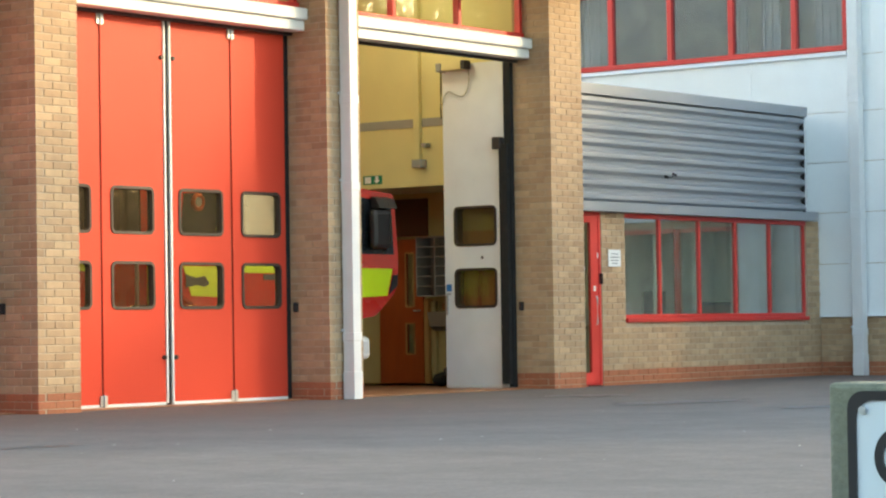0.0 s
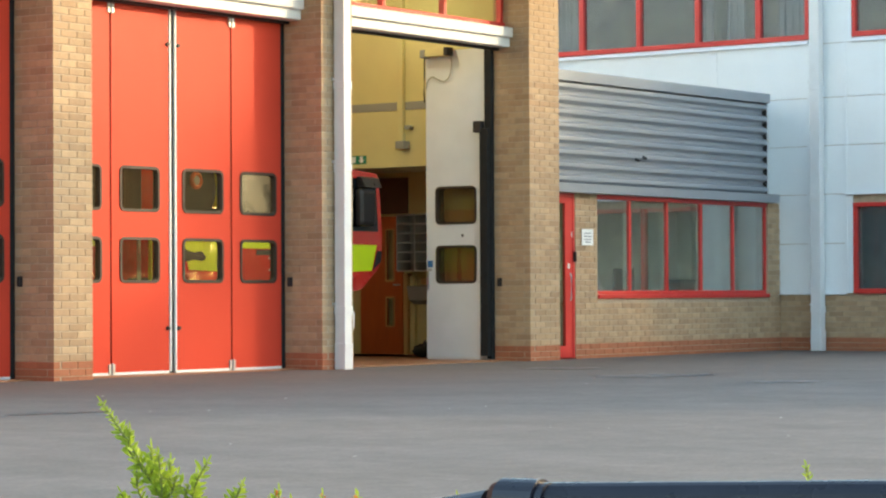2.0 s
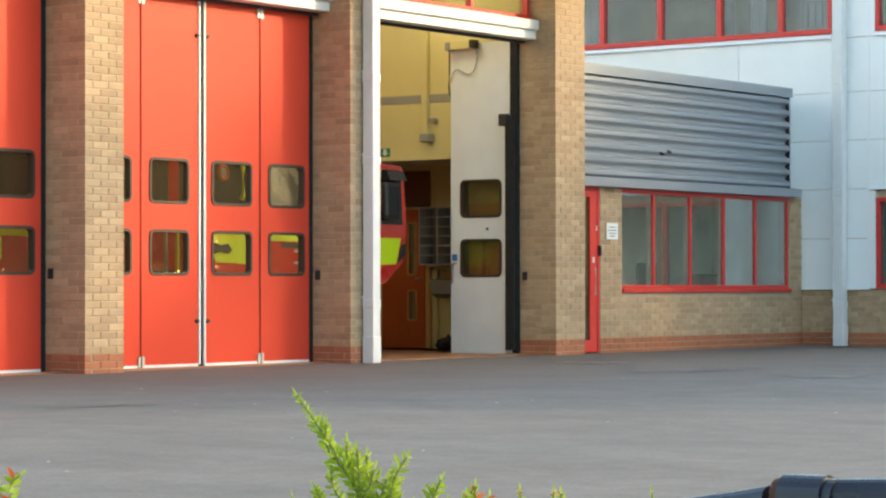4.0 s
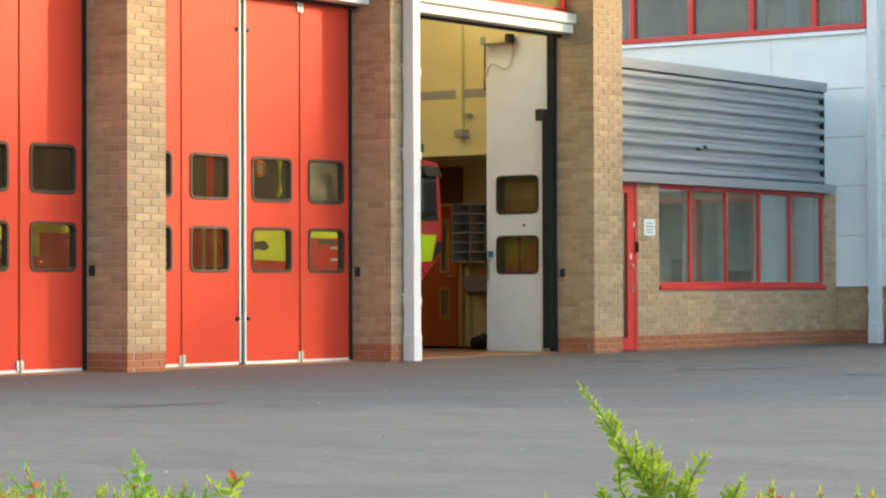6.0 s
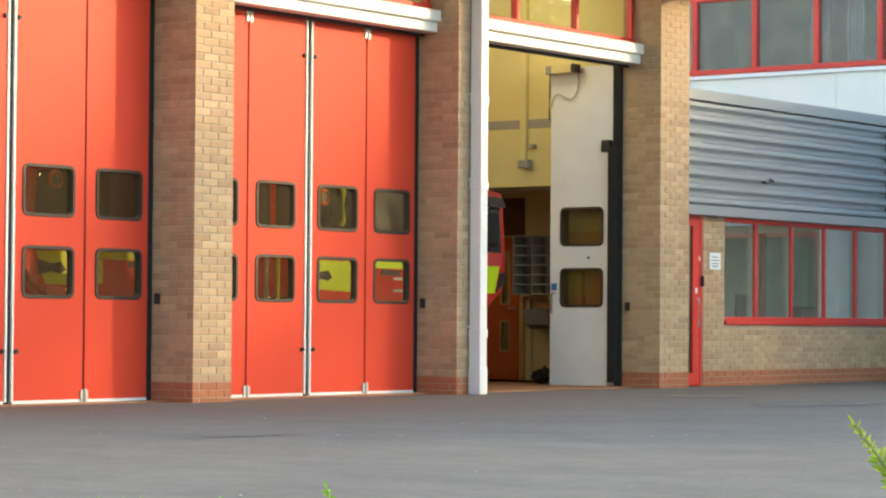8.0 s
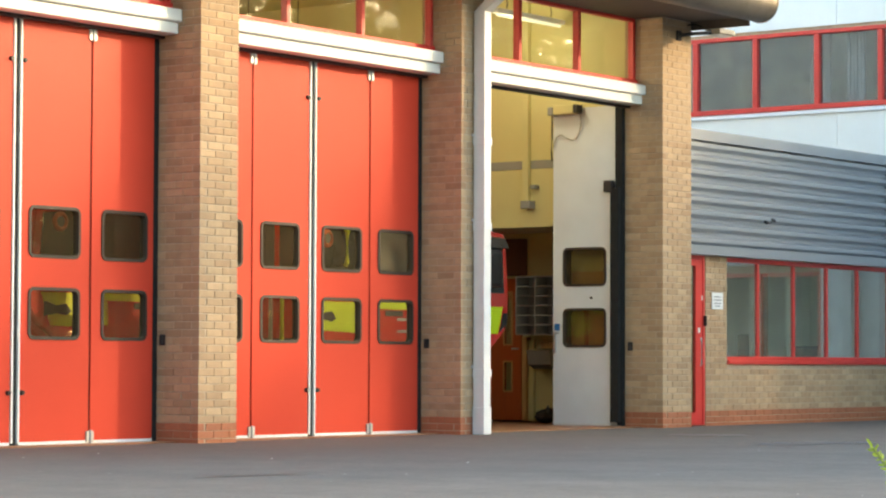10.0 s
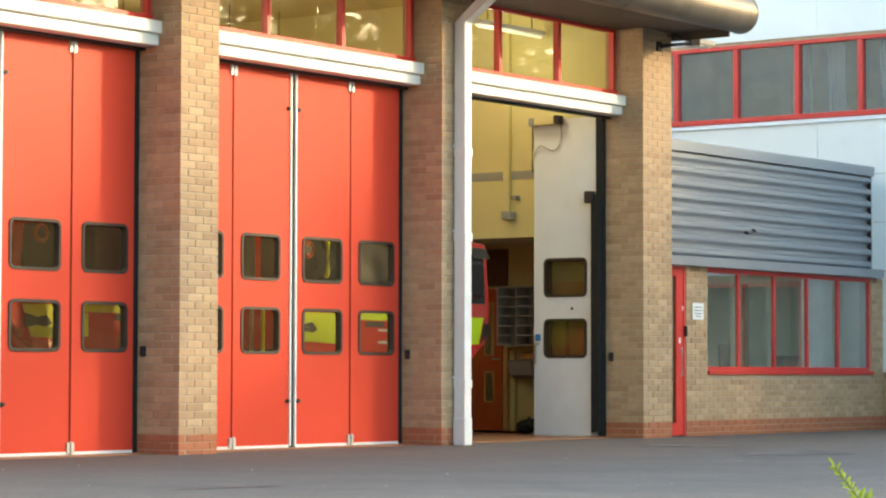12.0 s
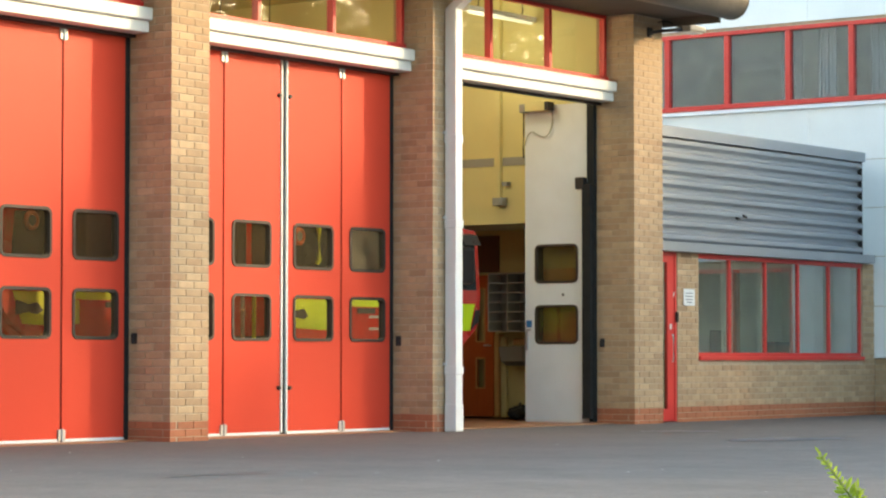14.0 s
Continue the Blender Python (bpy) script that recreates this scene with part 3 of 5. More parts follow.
# ---------- low office block beside the bays ----------
WX = 6.66                               # face of the white wing
FY = 0.163                              # brick face of the office
front = setting("office_wall", slab_with_holes([0.672, 1.27, 1.79, 6.32, WX + 0.02], [-0.1, 0.0, 0.77, 2.135], {(0, 1), (0, 2), (2, 2)}, FY + 0.006, 0.36, "xz"), MORTAR,
                "buff brick office wall with red brick plinth", "wall")
setting("office_floor", box(0.7, 6.66, 0.36, 4.2, -0.1, 0.012), GREY_SHELF, "office floor", "floor")
setting("office_wall_back", box(2.80, 6.56, 1.6, 1.7, 0.012, 2.6), OFFICE, "grey-green office back wall", "wall")
setting("office_wall_side", box(2.752, 2.80, 1.6, 4.2, 0.012, 2.6), OFFICE, "grey-green office partition", "wall")
setting("office_wall_lobby", box(0.70, 2.80, 1.54, 1.597, 0.012, 2.6), OFFICE, "grey-green lobby wall", "wall")
setting("office_ceiling", box(0.42, 6.66, 0.40, 4.3, 2.64, 2.72), OFFICE, "office ceiling", "ceiling")
setting("office_wall_end", box(6.56, 6.66, 0.36, 4.2, 0.012, 2.6), OFFICE, "grey-green office end wall", "wall")
setting("office_parapet", box(0.7, 6.66, 0.345, 0.45, 2.2, 3.60), PANEL, "plain parapet behind the corrugated cladding", "wall")
setting("office_roof", box(0.42, 6.66, 0.45, 12.0, 3.40, 3.50), SOFFIT, "flat roof of the office", "roof")

clad = thing("corrugated_cladding", (3.5, 0.12, 2.26), "grey corrugated steel cladding above the office windows", "cladding", kind="structure")
X0, X1 = 0.672, 6.19
prof = []
ZB, ZT, PITCH, NOTCH = 2.262, 3.565, 0.170, 3.4256
for k in range(93):
    z = ZB + (ZT - ZB) * k / 92
    s = -math.cos(2 * math.pi * (z - NOTCH) / PITCH)
    prof.append((0.125 - 0.042 * max(-0.8, min(0.65, s * 1.2)) / 0.75, z))
prof += [(y + 0.012, z) for y, z in prof[::-1]]
part("sheet", prism(prof, X0, X1, "x"), CORR, clad)
part("top_flashing", prism([(0.06, 3.70), (0.052, 3.69), (0.058, 3.566), (0.35, 3.566), (0.35, 3.715)], X0, X1 + 0.02, "x"), CORR, clad, "grey top flashing")
part("bottom_flashing", prism([(0.045, 2.255), (0.09, 2.261), (0.20, 2.261), (0.20, 2.138), (0.05, 2.138)], X0, 6.46, "x"), CORR, clad, "grey bottom flashing")
part("end_trim", box(X1 + 0.001, X1 + 0.03, 0.165, 0.20, 2.262, 3.565, 0.003), CORR, clad)
part("end_closer", box(X1 + 0.001, X1 + 0.006, 0.10, 0.34, 2.262, 3.565), DARK_METAL, clad, "dark end closer")
lug = thing("cable_lug", (2.68, 0.07, 2.6), "two small dark lugs on the cladding", "bracket")
part("lug", rod((2.62, 0.04, 2.60), (2.62, 0.09, 2.62), 0.018, seg=8), DARK_METAL, lug)
part("lug", rod((2.80, 0.03, 2.63), (2.80, 0.085, 2.66), 0.016, seg=8), DARK_METAL, lug)
part("wire", tube([(2.62, 0.055, 2.62), (2.68, 0.05, 2.60), (2.74, 0.05, 2.615), (2.80, 0.045, 2.65)], 0.006, 6), DARK_METAL, lug)

ow = thing("window_4", (4.05, 0.2, 0.77), "red-framed office window strip with five panes", "window", kind="structure")
part("sill", box(1.792, 6.318, FY - 0.03, 0.33, 0.772, 0.825, 0.008), RED_FRAME, ow)
part("bottom_rail", box(1.792, 6.318, FY + 0.035, 0.26, 0.8255, 0.872, 0.006), RED_FRAME, ow)
part("head", box(1.792, 6.318, FY + 0.01, 0.26, 2.075, 2.134, 0.006), RED_FRAME, ow)
OX = [1.792, 2.64, 3.585, 4.49, 5.375, 6.318]
for k, x in enumerate(OX):
    a, b = (x, x + 0.035) if k == 0 else (x - 0.04, x) if k == 5 else (x - 0.026, x + 0.026)
    part("mullion", box(a, b, FY + 0.030, 0.24, 0.873, 2.074, 0.006), RED_FRAME, ow)
for a, b in zip(OX, OX[1:]):
    no_shadow(part("pane", box(a + 0.02, b - 0.02, 0.215, 0.221, 0.865, 2.09), OFFICE_GLASS, ow, "tinted glass"))

rd = thing("door_1", (0.97, 0.2, 0.0), "red-framed glazed entrance door beside the pier", "door", kind="structure")
part("frame", slab_with_holes([0.674, 0.72, 1.225, 1.268], [0.014, 0.02, 2.09, 2.132], {(1, 1)}, FY + 0.012, 0.30, "xz"), RED_FRAME, rd)
dl = part("door_leaf", slab_with_holes([0.723, 0.80, 1.06, 1.222], [0.024, 0.17, 2.0, 2.087], {(1, 1)}, FY + 0.02, 0.225, "xz"), RED_FRAME, rd)
no_shadow(part("pane", box(0.79, 1.07, 0.20, 0.206, 0.16, 2.01), DOOR_GLASS, dl, "dark door glass"))
part("pull_handle", tube([(1.125, 0.15, 0.75), (1.125, 0.135, 0.78), (1.125, 0.135, 1.07), (1.125, 0.15, 1.10)], 0.011, 8), STEEL, dl, "steel pull handle")
part("lock", box(1.11, 1.15, 0.172, 0.182, 1.16, 1.23, 0.004), PAPER, dl, "white lock plate")
part("sticker", box(1.20, 1.222, 0.178, 0.1825, 1.57, 1.63), PAPER, dl, "white sticker")
part("sticker", box(0.93, 0.96, 0.194, 0.1995, 1.42, 1.46), PAPER, dl, "white sticker")
kp = thing("entry_keypad", (1.262, 0.16, 1.30), "small dark entry keypad by the door", "keypad")
part("case", box(1.23, 1.262, 0.135, 0.174, 1.25, 1.38, 0.006), DARK_METAL, kp)
nt = thing("paper_notice", (1.535, 0.15, 1.47), "white printed paper notice taped to the brick wall", "notice")
part("sheet", box(1.40, 1.67, 0.148, 0.152, 1.465, 1.675), PAPER, nt)
for z, w in ((1.615, 0.16), (1.575, 0.19), (1.535, 0.17), (1.50, 0.13)):
    part("text_bar", box(1.535 - w / 2, 1.535 + w / 2, 0.1465, 0.1478, z, z + 0.012), INK, nt, "unreadable grey line of text")

# office contents
for x0, x1 in ((2.93, 3.12), (3.88, 4.05), (4.84, 4.98)):
    c = thing("window_blind", (x0, 0.5, 0.75), "cream vertical blind drawn aside in the office", "blind", "office blinds")
    part("head_rail", box(x0 - 0.03, x1 + 0.03, 0.47, 0.53, 2.56, 2.60, 0.004), WHITE, c)
    for k in range(4):
        a = x0 + (x1 - x0) * k / 4
        part("slat", box(a, a + (x1 - x0) / 4 - 0.006, 0.49 + 0.012 * (k % 2), 0.50 + 0.012 * (k % 2), 0.75, 2.559), OFFICE, c)
od2 = thing("inner_door_frame", (5.22, 1.58, 0.012), "orange varnished inner door frame on the office wall", "door frame")
part("post", box(5.15, 5.29, 1.565, 1.599, 0.013, 2.05, 0.005), ORANGE_DOOR, od2)
part("stop", box(5.19, 5.23, 1.545, 1.564, 0.013, 2.03, 0.003), ORANGE_DOOR, od2)
dk = thing("office_desk", (2.4, 0.9, 0.012), "grey office desk under the window", "desk")
part("top", box(1.85, 5.6, 0.55, 1.1, 0.70, 0.735, 0.006), GREY_SHELF, dk)
for x in (1.95, 3.0, 4.2, 5.5):
    part("leg", box(x - 0.025, x + 0.025, 0.80, 0.85, 0.012, 0.699), STEEL, dk)
pr = thing("printer", (2.35, 0.8, 0.736), "white desktop printer on the desk", "printer")
part("body", box(2.12, 2.60, 0.60, 1.0, 0.737, 0.94, 0.02), PAPER, pr)
part("tray", box(2.16, 2.56, 0.56, 0.60, 0.78, 0.80, 0.004), GREY_SHELF, pr)
part("lid", box(2.13, 2.59, 0.62, 1.0, 0.941, 1.02, 0.015), PAPER, pr)
mo = thing("computer_monitor", (3.55, 0.8, 0.736), "dark computer monitor on the desk", "monitor")
part("screen", box(3.30, 3.80, 0.86, 0.90, 0.86, 1.18, 0.01), BLACK, mo)
part("stand", box(3.50, 3.60, 0.88, 0.93, 0.74, 0.87, 0.006), BLACK, mo)
part("foot", box(3.42, 3.68, 0.80, 0.99, 0.737, 0.75, 0.004), BLACK, mo)
bk = thing("storage_box", (5.0, 0.85, 0.736), "dark storage box on the desk", "box")
part("carton", box(4.75, 5.15, 0.7, 1.0, 0.737, 1.0, 0.008), BROWN, bk)
part("lid", box(4.74, 5.16, 0.69, 1.01, 0.985, 1.03, 0.006), BLACK, bk)

# ---------- white wing ----------
UZ0, UZ1 = 4.495, 5.655
wing = setting("wing_wall", slab_with_holes([-3.45, -3.1, -1.03, -0.335, 6.66, 12.0], [-0.1, 0.815, 2.12, UZ0, UZ1, 7.0], {(1, 1), (1, 3), (3, 3)}, WX + 0.028, WX + 0.28, "yz"), MORTAR,
               "wing wall of brick base and white panels", "wall")
setting("wing_end_wall", box(WX + 0.29, 16, -3.45, -3.25, 0, 7.0), PANEL, "white clad end wall of the wing", "wall")
setting("wing_wall_far", box(15.8, 16, -3.25, 12, 0, 7.0), PANEL, "far wall of the wing", "wall")
setting("wing_wall_back", box(WX + 0.29, 15.8, 11.8, 12, 0, 7.0), PANEL, "back wall of the wing", "wall")
setting("wing_roof", box(WX + 0.02, 16, -3.45, 12, 7.001, 7.12), SOFFIT, "flat roof of the wing", "roof")
setting("wing_floor", box(WX + 0.29, 15.8, -3.25, 11.8, 3.6, 3.75), OFFICE, "upper floor of the wing", "floor")
setting("wing_partition", box(9.6, 9.7, -3.25, 11.8, 0.05, 7.0), OFFICE, "grey-green partition inside the wing", "wall")
setting("wing_ceiling", box(WX + 0.29, 9.6, -3.25, 11.8, 6.2, 6.3), OFFICE, "ceiling inside the wing", "ceiling")

cl = thing("panel_cladding", (WX, -2.0, 0.82), "white metal cladding panels with fine joints", "cladding", kind="structure")
ROWS = (0.822, 1.54, 2.25, 2.95, 3.645, 4.424)


def panel(y0, y1, z0, z1, proud=0.0):
    part("panel", box(WX - proud, WX + 0.0275, y0 + 0.003, y1 - 0.003, z0 + 0.004, z1 - 0.004, 0.003), PANEL, cl)


for z0, z1 in zip(ROWS, ROWS[1:]):
    panel(-0.92, 0.345 if z0 < 3.3 else 1.2, z0, z1)
    if z0 >= 3.3:
        for y in (1.2, 4.0, 6.8, 9.4):
            panel(y, min(y + 2.8, 12.0), z0, z1)
for z0, z1 in ((2.25, 2.95), (2.95, 3.645), (3.645, 4.424)):
    panel(-3.12, -0.92, z0, z1, 0.006)
for z0, z1 in zip(ROWS, ROWS[1:]):
    panel(-3.45, -3.12, z0, z1, 0.006)
panel(-0.92, -0.34, 4.424, 5.70)
panel(-1.03, -0.92, 4.424, 5.70, 0.006)
panel(-1.03, -0.92, 0.822, 2.25, 0.006)
for y, y1 in ((-3.45, -0.92), (-0.92, 1.2), (1.2, 4.0), (4.0, 6.8), (6.8, 9.4), (9.4, 12.0)):
    panel(y, y1, 5.70, 6.35)
    panel(y, y1, 6.35, 6.98)
panel(6.66, 12.0, 4.424, 5.70)
part("drip_flashing", box(WX - 0.03, WX + 0.027, -0.92, 0.16, 0.806, 0.8255, 0.004), PANEL, cl, "white drip flashing")
part("drip_flashing", box(WX - 0.04, WX + 0.027, -3.45, -0.925, 2.232, 2.2535, 0.004), PANEL, cl, "white drip flashing")
part("corner_strip", box(WX - 0.008, WX - 0.001, -0.345, -0.30, 0.83, 4.42, 0.002), PANEL, cl, "white cover strip")
part("corner_strip", box(WX - 0.012, WX - 0.0065, -0.945, -0.90, 0.83, 5.7, 0.002), PANEL, cl, "white cover strip")
part("sill_flashing", prism([(WX - 0.045, 4.425), (WX - 0.045, 4.44), (WX + 0.02, 4.494), (WX + 0.02, 4.425)], -0.335, 6.66, "y"), PANEL, cl, "white sill flashing")
part("sill_flashing", prism([(WX - 0.045, 4.425), (WX - 0.045, 4.44), (WX + 0.02, 4.494), (WX + 0.02, 4.425)], -3.1, -1.03, "y"), PANEL, cl, "white sill flashing")


def wing_window(number, ys, z0, z1):
    w = thing("window_%d" % number, (WX, ys[0], z0), "red-framed grey-tinted window strip in the white wing", "window", kind="structure")
    a, b = ys[0], ys[-1]
    part("bottom_rail", box(WX - 0.012, WX + 0.10, a + 0.002, b - 0.002, z0 + 0.002, z0 + 0.075, 0.006), RED_FRAME, w)
    part("head", box(WX - 0.012, WX + 0.10, a + 0.002, b - 0.002, z1 - 0.062, z1 - 0.002, 0.006), RED_FRAME, w)
    for k, y in enumerate(ys):
        u0, u1 = (y + 0.002, y + 0.06) if k == 0 else (y - 0.06, y - 0.002) if k == len(ys) - 1 else (y - 0.042, y + 0.042)
        part("mullion", box(WX - 0.008, WX + 0.10, u0, u1, z0 + 0.076, z1 - 0.063, 0.006), RED_FRAME, w)
    for p, q in zip(ys, ys[1:]):
        no_shadow(part("pane", box(WX + 0.045, WX + 0.051, p + 0.03, q - 0.03, z0 + 0.06, z1 - 0.05), WING_GLASS, w, "grey tinted glass"))


wing_window(5, [-0.335, 0.50, 1.53, 2.56, 3.59, 4.62, 5.65, 6.66], UZ0, UZ1)
wing_window(6, [-3.1, -2.07, -1.03], UZ0, UZ1)
wing_window(7, [-3.1, -2.07, -1.03], 0.815, 2.12)
for y0, y1, x in ((0.95, 1.25, 7.05), (1.75, 2.1, 7.5), (4.0, 4.5, 7.3), (-0.25, 0.35, 7.0)):
    bl = thing("window_blind", (x, y0, 3.75), "pale hanging vertical blind behind the window", "blind", "blinds in the wing")
    for k in range(5):
        yy = y0 + (y1 - y0) * k / 5
        part("slat", box(x + 0.01 * (k % 2), x + 0.02 + 0.01 * (k % 2), yy, yy + (y1 - y0) / 5 - 0.012, 3.76, 6.1), GREY_SHELF, bl)
    part("head_rail", box(x - 0.02, x + 0.05, y0 - 0.05, y1 + 0.05, 6.10, 6.16), WHITE, bl)
    part("foot_chain", box(x, x + 0.02, y0, y1, 3.751, 3.759), WHITE, bl)

square_pipe(WX - 0.19, WX - 0.05, -0.60, -0.44, 6.9, (0.55, 2.15, 3.75, 5.3), "white square drainpipe on the white wing wall")
ab = thing("wall_anchor", (6.6, -0.35, 0.10), "small steel anchor on the brick base", "anchor")
part("eye", box(WX - 0.02, WX + 0.02, -0.37, -0.33, 0.10, 0.16, 0.006), STEEL, ab)

# floodlight on the east pier
fl = thing("floodlight", (0.4, 0.0, 4.82), "grey floodlight on a bracket at the pier top", "floodlight")
part("bracket", box(0.30, 0.40, -0.03, -0.001, 4.74, 4.86, 0.006), DARK_METAL, fl)
part("arm", tube([(0.35, -0.03, 4.80), (0.50, -0.12, 4.83), (0.85, -0.22, 4.875)], 0.022, 8), DARK_METAL, fl)
part("head", box(0.78, 1.16, -0.34, -0.12, 4.85, 4.925, 0.02), GREY_BAND, fl)
part("lens", box(0.82, 1.12, -0.31, -0.15, 4.838, 4.8495, 0.003), PAPER, fl, "pale lens")
part("cable", tube([(0.55, -0.01, 4.95), (0.62, -0.10, 4.96), (0.74, -0.2, 4.90), (0.80, -0.22, 4.895)], 0.008, 6), RUBBER, fl)

# ---------- inside the engine bay ----------
cd = thing("conduit", (0.16, 2.2, 2.76), "cream wall conduit with a small box at its foot", "conduit")
part("pipe", box(0.13, 0.199, 2.09, 2.18, 2.82, 5.59, 0.006), CREAM, cd)
part("box", box(0.06, 0.199, 2.02, 2.16, 2.73, 2.83, 0.01), GREY_BAND, cd, "grey junction box")
part("bracket", box(0.10, 0.199, 1.96, 2.04, 2.98, 3.03, 0.006), GREY_BAND, cd)
ex = thing("exit_sign", (0.19, 2.9, 2.57), "green exit sign with white arrow", "sign")
part("plate", box(0.188, 0.1995, 2.80, 3.10, 2.56, 2.67, 0.002), GREEN, ex)
bm = bmesh.new()
bm.faces.new([bm.verts.new((0.1865, y, z)) for y, z in ((2.92, 2.66), (2.90, 2.66), (2.90, 2.61), (2.93, 2.61), (2.87 + 0.005, 2.57), (2.82, 2.61), (2.85, 2.61), (2.85, 2.66))])
part("arrow", bm, PAPER, ex, "white arrow")
part("figure_panel", box(0.186, 0.1875, 2.97, 3.07, 2.575, 2.655), PAPER, ex, "white panel")

ex.location.y -= 0.06


def strip_light(x0, x1, y, z, hang):
    s = thing("strip_light", ((x0 + x1) / 2, y, z), "hanging fluorescent strip light on looped cables", "ceiling light", "strip lights")
    part("body", box(x0, x1, y - 0.05, y + 0.05, z, z + 0.06, 0.008), WHITE, s)
    part("tube", rod((x0 + 0.04, y, z - 0.02), (x1 - 0.04, y, z - 0.02), 0.016, seg=10), TUBE, s, "lit fluorescent tube")
    for x in (x0 + 0.25, x1 - 0.25):
        part("hanger", tube([(x, y, z + 0.06), (x + 0.02, y, z + 0.14), (x, y, z + 0.2), (x, y, hang)], 0.008, 6), DARK_METAL, s)


# only the first strip is known; the other six are added to light interiors
LIGHTS = [(-1.35, 0.1, 1.55), (-3.6, -2.1, 5.5), (-1.6, -0.1, 5.5), (-5.7, -4.2, 3.2), (-9.9, -8.4, 3.2), (-5.7, -4.2, 8), (-9.9, -8.4, 8)]
for x0, x1, y in LIGHTS:
    strip_light(x0, x1, y, 5.02, 5.60)
# point lamps at four strips; three of those strips are unseen additions
for cx, cy, power in ((-0.9, 1.7, 7), (-2.85, 5.5, 12), (-4.9, 3.2, 19), (-9.1, 3.2, 19)):
    ld = bpy.data.lights.new("bay_glow", "POINT")
    ld.energy, ld.shadow_soft_size, ld.color = power, 0.25, (1.0, 0.92, 0.68)
    lo = new("bay_glow", ld)
    lo.location = (cx, cy, 4.80)


def fire_engine(cx, y0, label, open_doors):
    """A cab-over fire engine facing out of its bay."""
    e = thing("fire_engine", (cx, y0 + 3.4, 0.012), label, "fire engine", "fire engines")
    h = 1.13
    bm = prism([(y0 + 0.10, 0.50), (y0, 0.70), (y0, 1.55), (y0 + 0.22, 2.62), (y0 + 0.40, 2.72), (y0 + 2.5, 2.75), (y0 + 2.5, 0.50)], cx - h, cx + h, "x")
    bmesh.ops.bevel(bm, geom=bm.edges[:], offset=0.05, segments=3, affect="EDGES")
    cab = part("cab", bm, ENGINE_RED, e)
    sl = (0.22 / 1.07)
    wz0, wz1 = 1.60, 2.48
    bm = prism([(y0 + sl * (wz0 - 1.55) - 0.012, wz0), (y0 + sl * (wz1 - 1.55) - 0.012, wz1), (y0 + sl * (wz1 - 1.55) + 0.03, wz1), (y0 + sl * (wz0 - 1.55) + 0.03, wz0)], cx - h + 0.10, cx + h - 0.10, "x")
    part("windscreen", bm, WINDSCREEN, cab, "dark raked windscreen")
    part("grille", box(cx - 0.55, cx + 0.55, y0 - 0.02, y0 + 0.03, 0.80, 1.02, 0.015), BLACK, cab)
    part("front_band", box(cx - h + 0.07, cx + h - 0.07, y0 - 0.008, y0 + 0.01, 1.40, 1.49, 0.003), LIME, cab, "fluorescent lime strip")
    for s in (-1, 1):
        part("corner_flash", box(cx + s * 1.04 - 0.06, cx + s * 1.04 + 0.06, y0 - 0.009, y0 + 0.03, 1.15, 1.39, 0.003), LIME, cab, "small lime corner panel")
        part("vent", box(cx + s * 0.42 - 0.17, cx + s * 0.42 + 0.17, y0 - 0.010, y0 + 0.03, 1.32, 1.385, 0.003), BLACK, cab, "black slot vent")
        part("text_bar", box(cx + s * 0.25 - 0.11, cx + s * 0.25 + 0.11, y0 - 0.006, y0 + 0.01, 1.27, 1.30), GREY_SHELF, cab, "white lettering bar")
        part("text_bar", box(cx + s * 0.25 - 0.11, cx + s * 0.25 + 0.11, y0 - 0.006, y0 + 0.01, 1.13, 1.16), GREY_SHELF, cab, "white lettering bar")
    part("bumper", box(cx - h - 0.02, cx + h + 0.02, y0 - 0.16, y0 + 0.30, 0.38, 0.66, 0.06), WHITE, e, "pale front bumper")
    for s in (-1, 1):
        part("headlight", box(cx + s * 0.86 - 0.16, cx + s * 0.86 + 0.16, y0 - 0.03, y0 + 0.05, 0.80, 1.0, 0.02), PAPER, e, "clear headlight")
        if s not in [side for side, _ in open_doors]:
            part("mirror_arm", tube([(cx + s * (h - 0.02), y0 + 0.12, 2.45), (cx + s * (h + 0.13), y0 - 0.16, 2.46), (cx + s * (h + 0.15), y0 - 0.18, 2.30)], 0.018, 8), BLACK, e)
            part("mirror", box(cx + s * (h + 0.15) - 0.10, cx + s * (h + 0.15) + 0.10, y0 - 0.24, y0 - 0.13, 1.78, 2.30, 0.03), BLACK, e, "black mirror housing")
        xs0, xs1 = sorted((cx + s * (h - 0.005), cx + s * (h + 0.007)))
        part("cab_handle", box(xs0 - 0.006, xs1 + 0.006, y0 + 0.42, y0 + 0.60, 1.22, 1.36, 0.004), BLACK, e, "black cab door handle")
        part("wheel_arch", prism([(y0 + 0.55, 0.55), (y0 + 0.70, 0.95), (y0 + 0.95, 1.06), (y0 + 1.55, 1.06), (y0 + 1.80, 0.95), (y0 + 1.95, 0.55)], xs0, xs1, "x"), BLACK, e, "black wheel arch")
        part("cab_window", box(cx + s * h - 0.012, cx + s * h + 0.012, y0 + 0.35, y0 + 1.15, 1.62, 2.42, 0.005), WINDSCREEN, e, "dark cab window")
        part("rear_window", box(cx + s * h - 0.012, cx + s * h + 0.012, y0 + 1.4, y0 + 2.2, 1.62, 2.42, 0.005), WINDSCREEN, e, "dark cab window")
        for wy in (y0 + 1.25, y0 + 5.0):
            wheel = part("wheel", rod((cx + s * (h - 0.28), wy, 0.50), (cx + s * (h + 0.01), wy, 0.50), 0.488, seg=28), RUBBER, e, "black tyre")
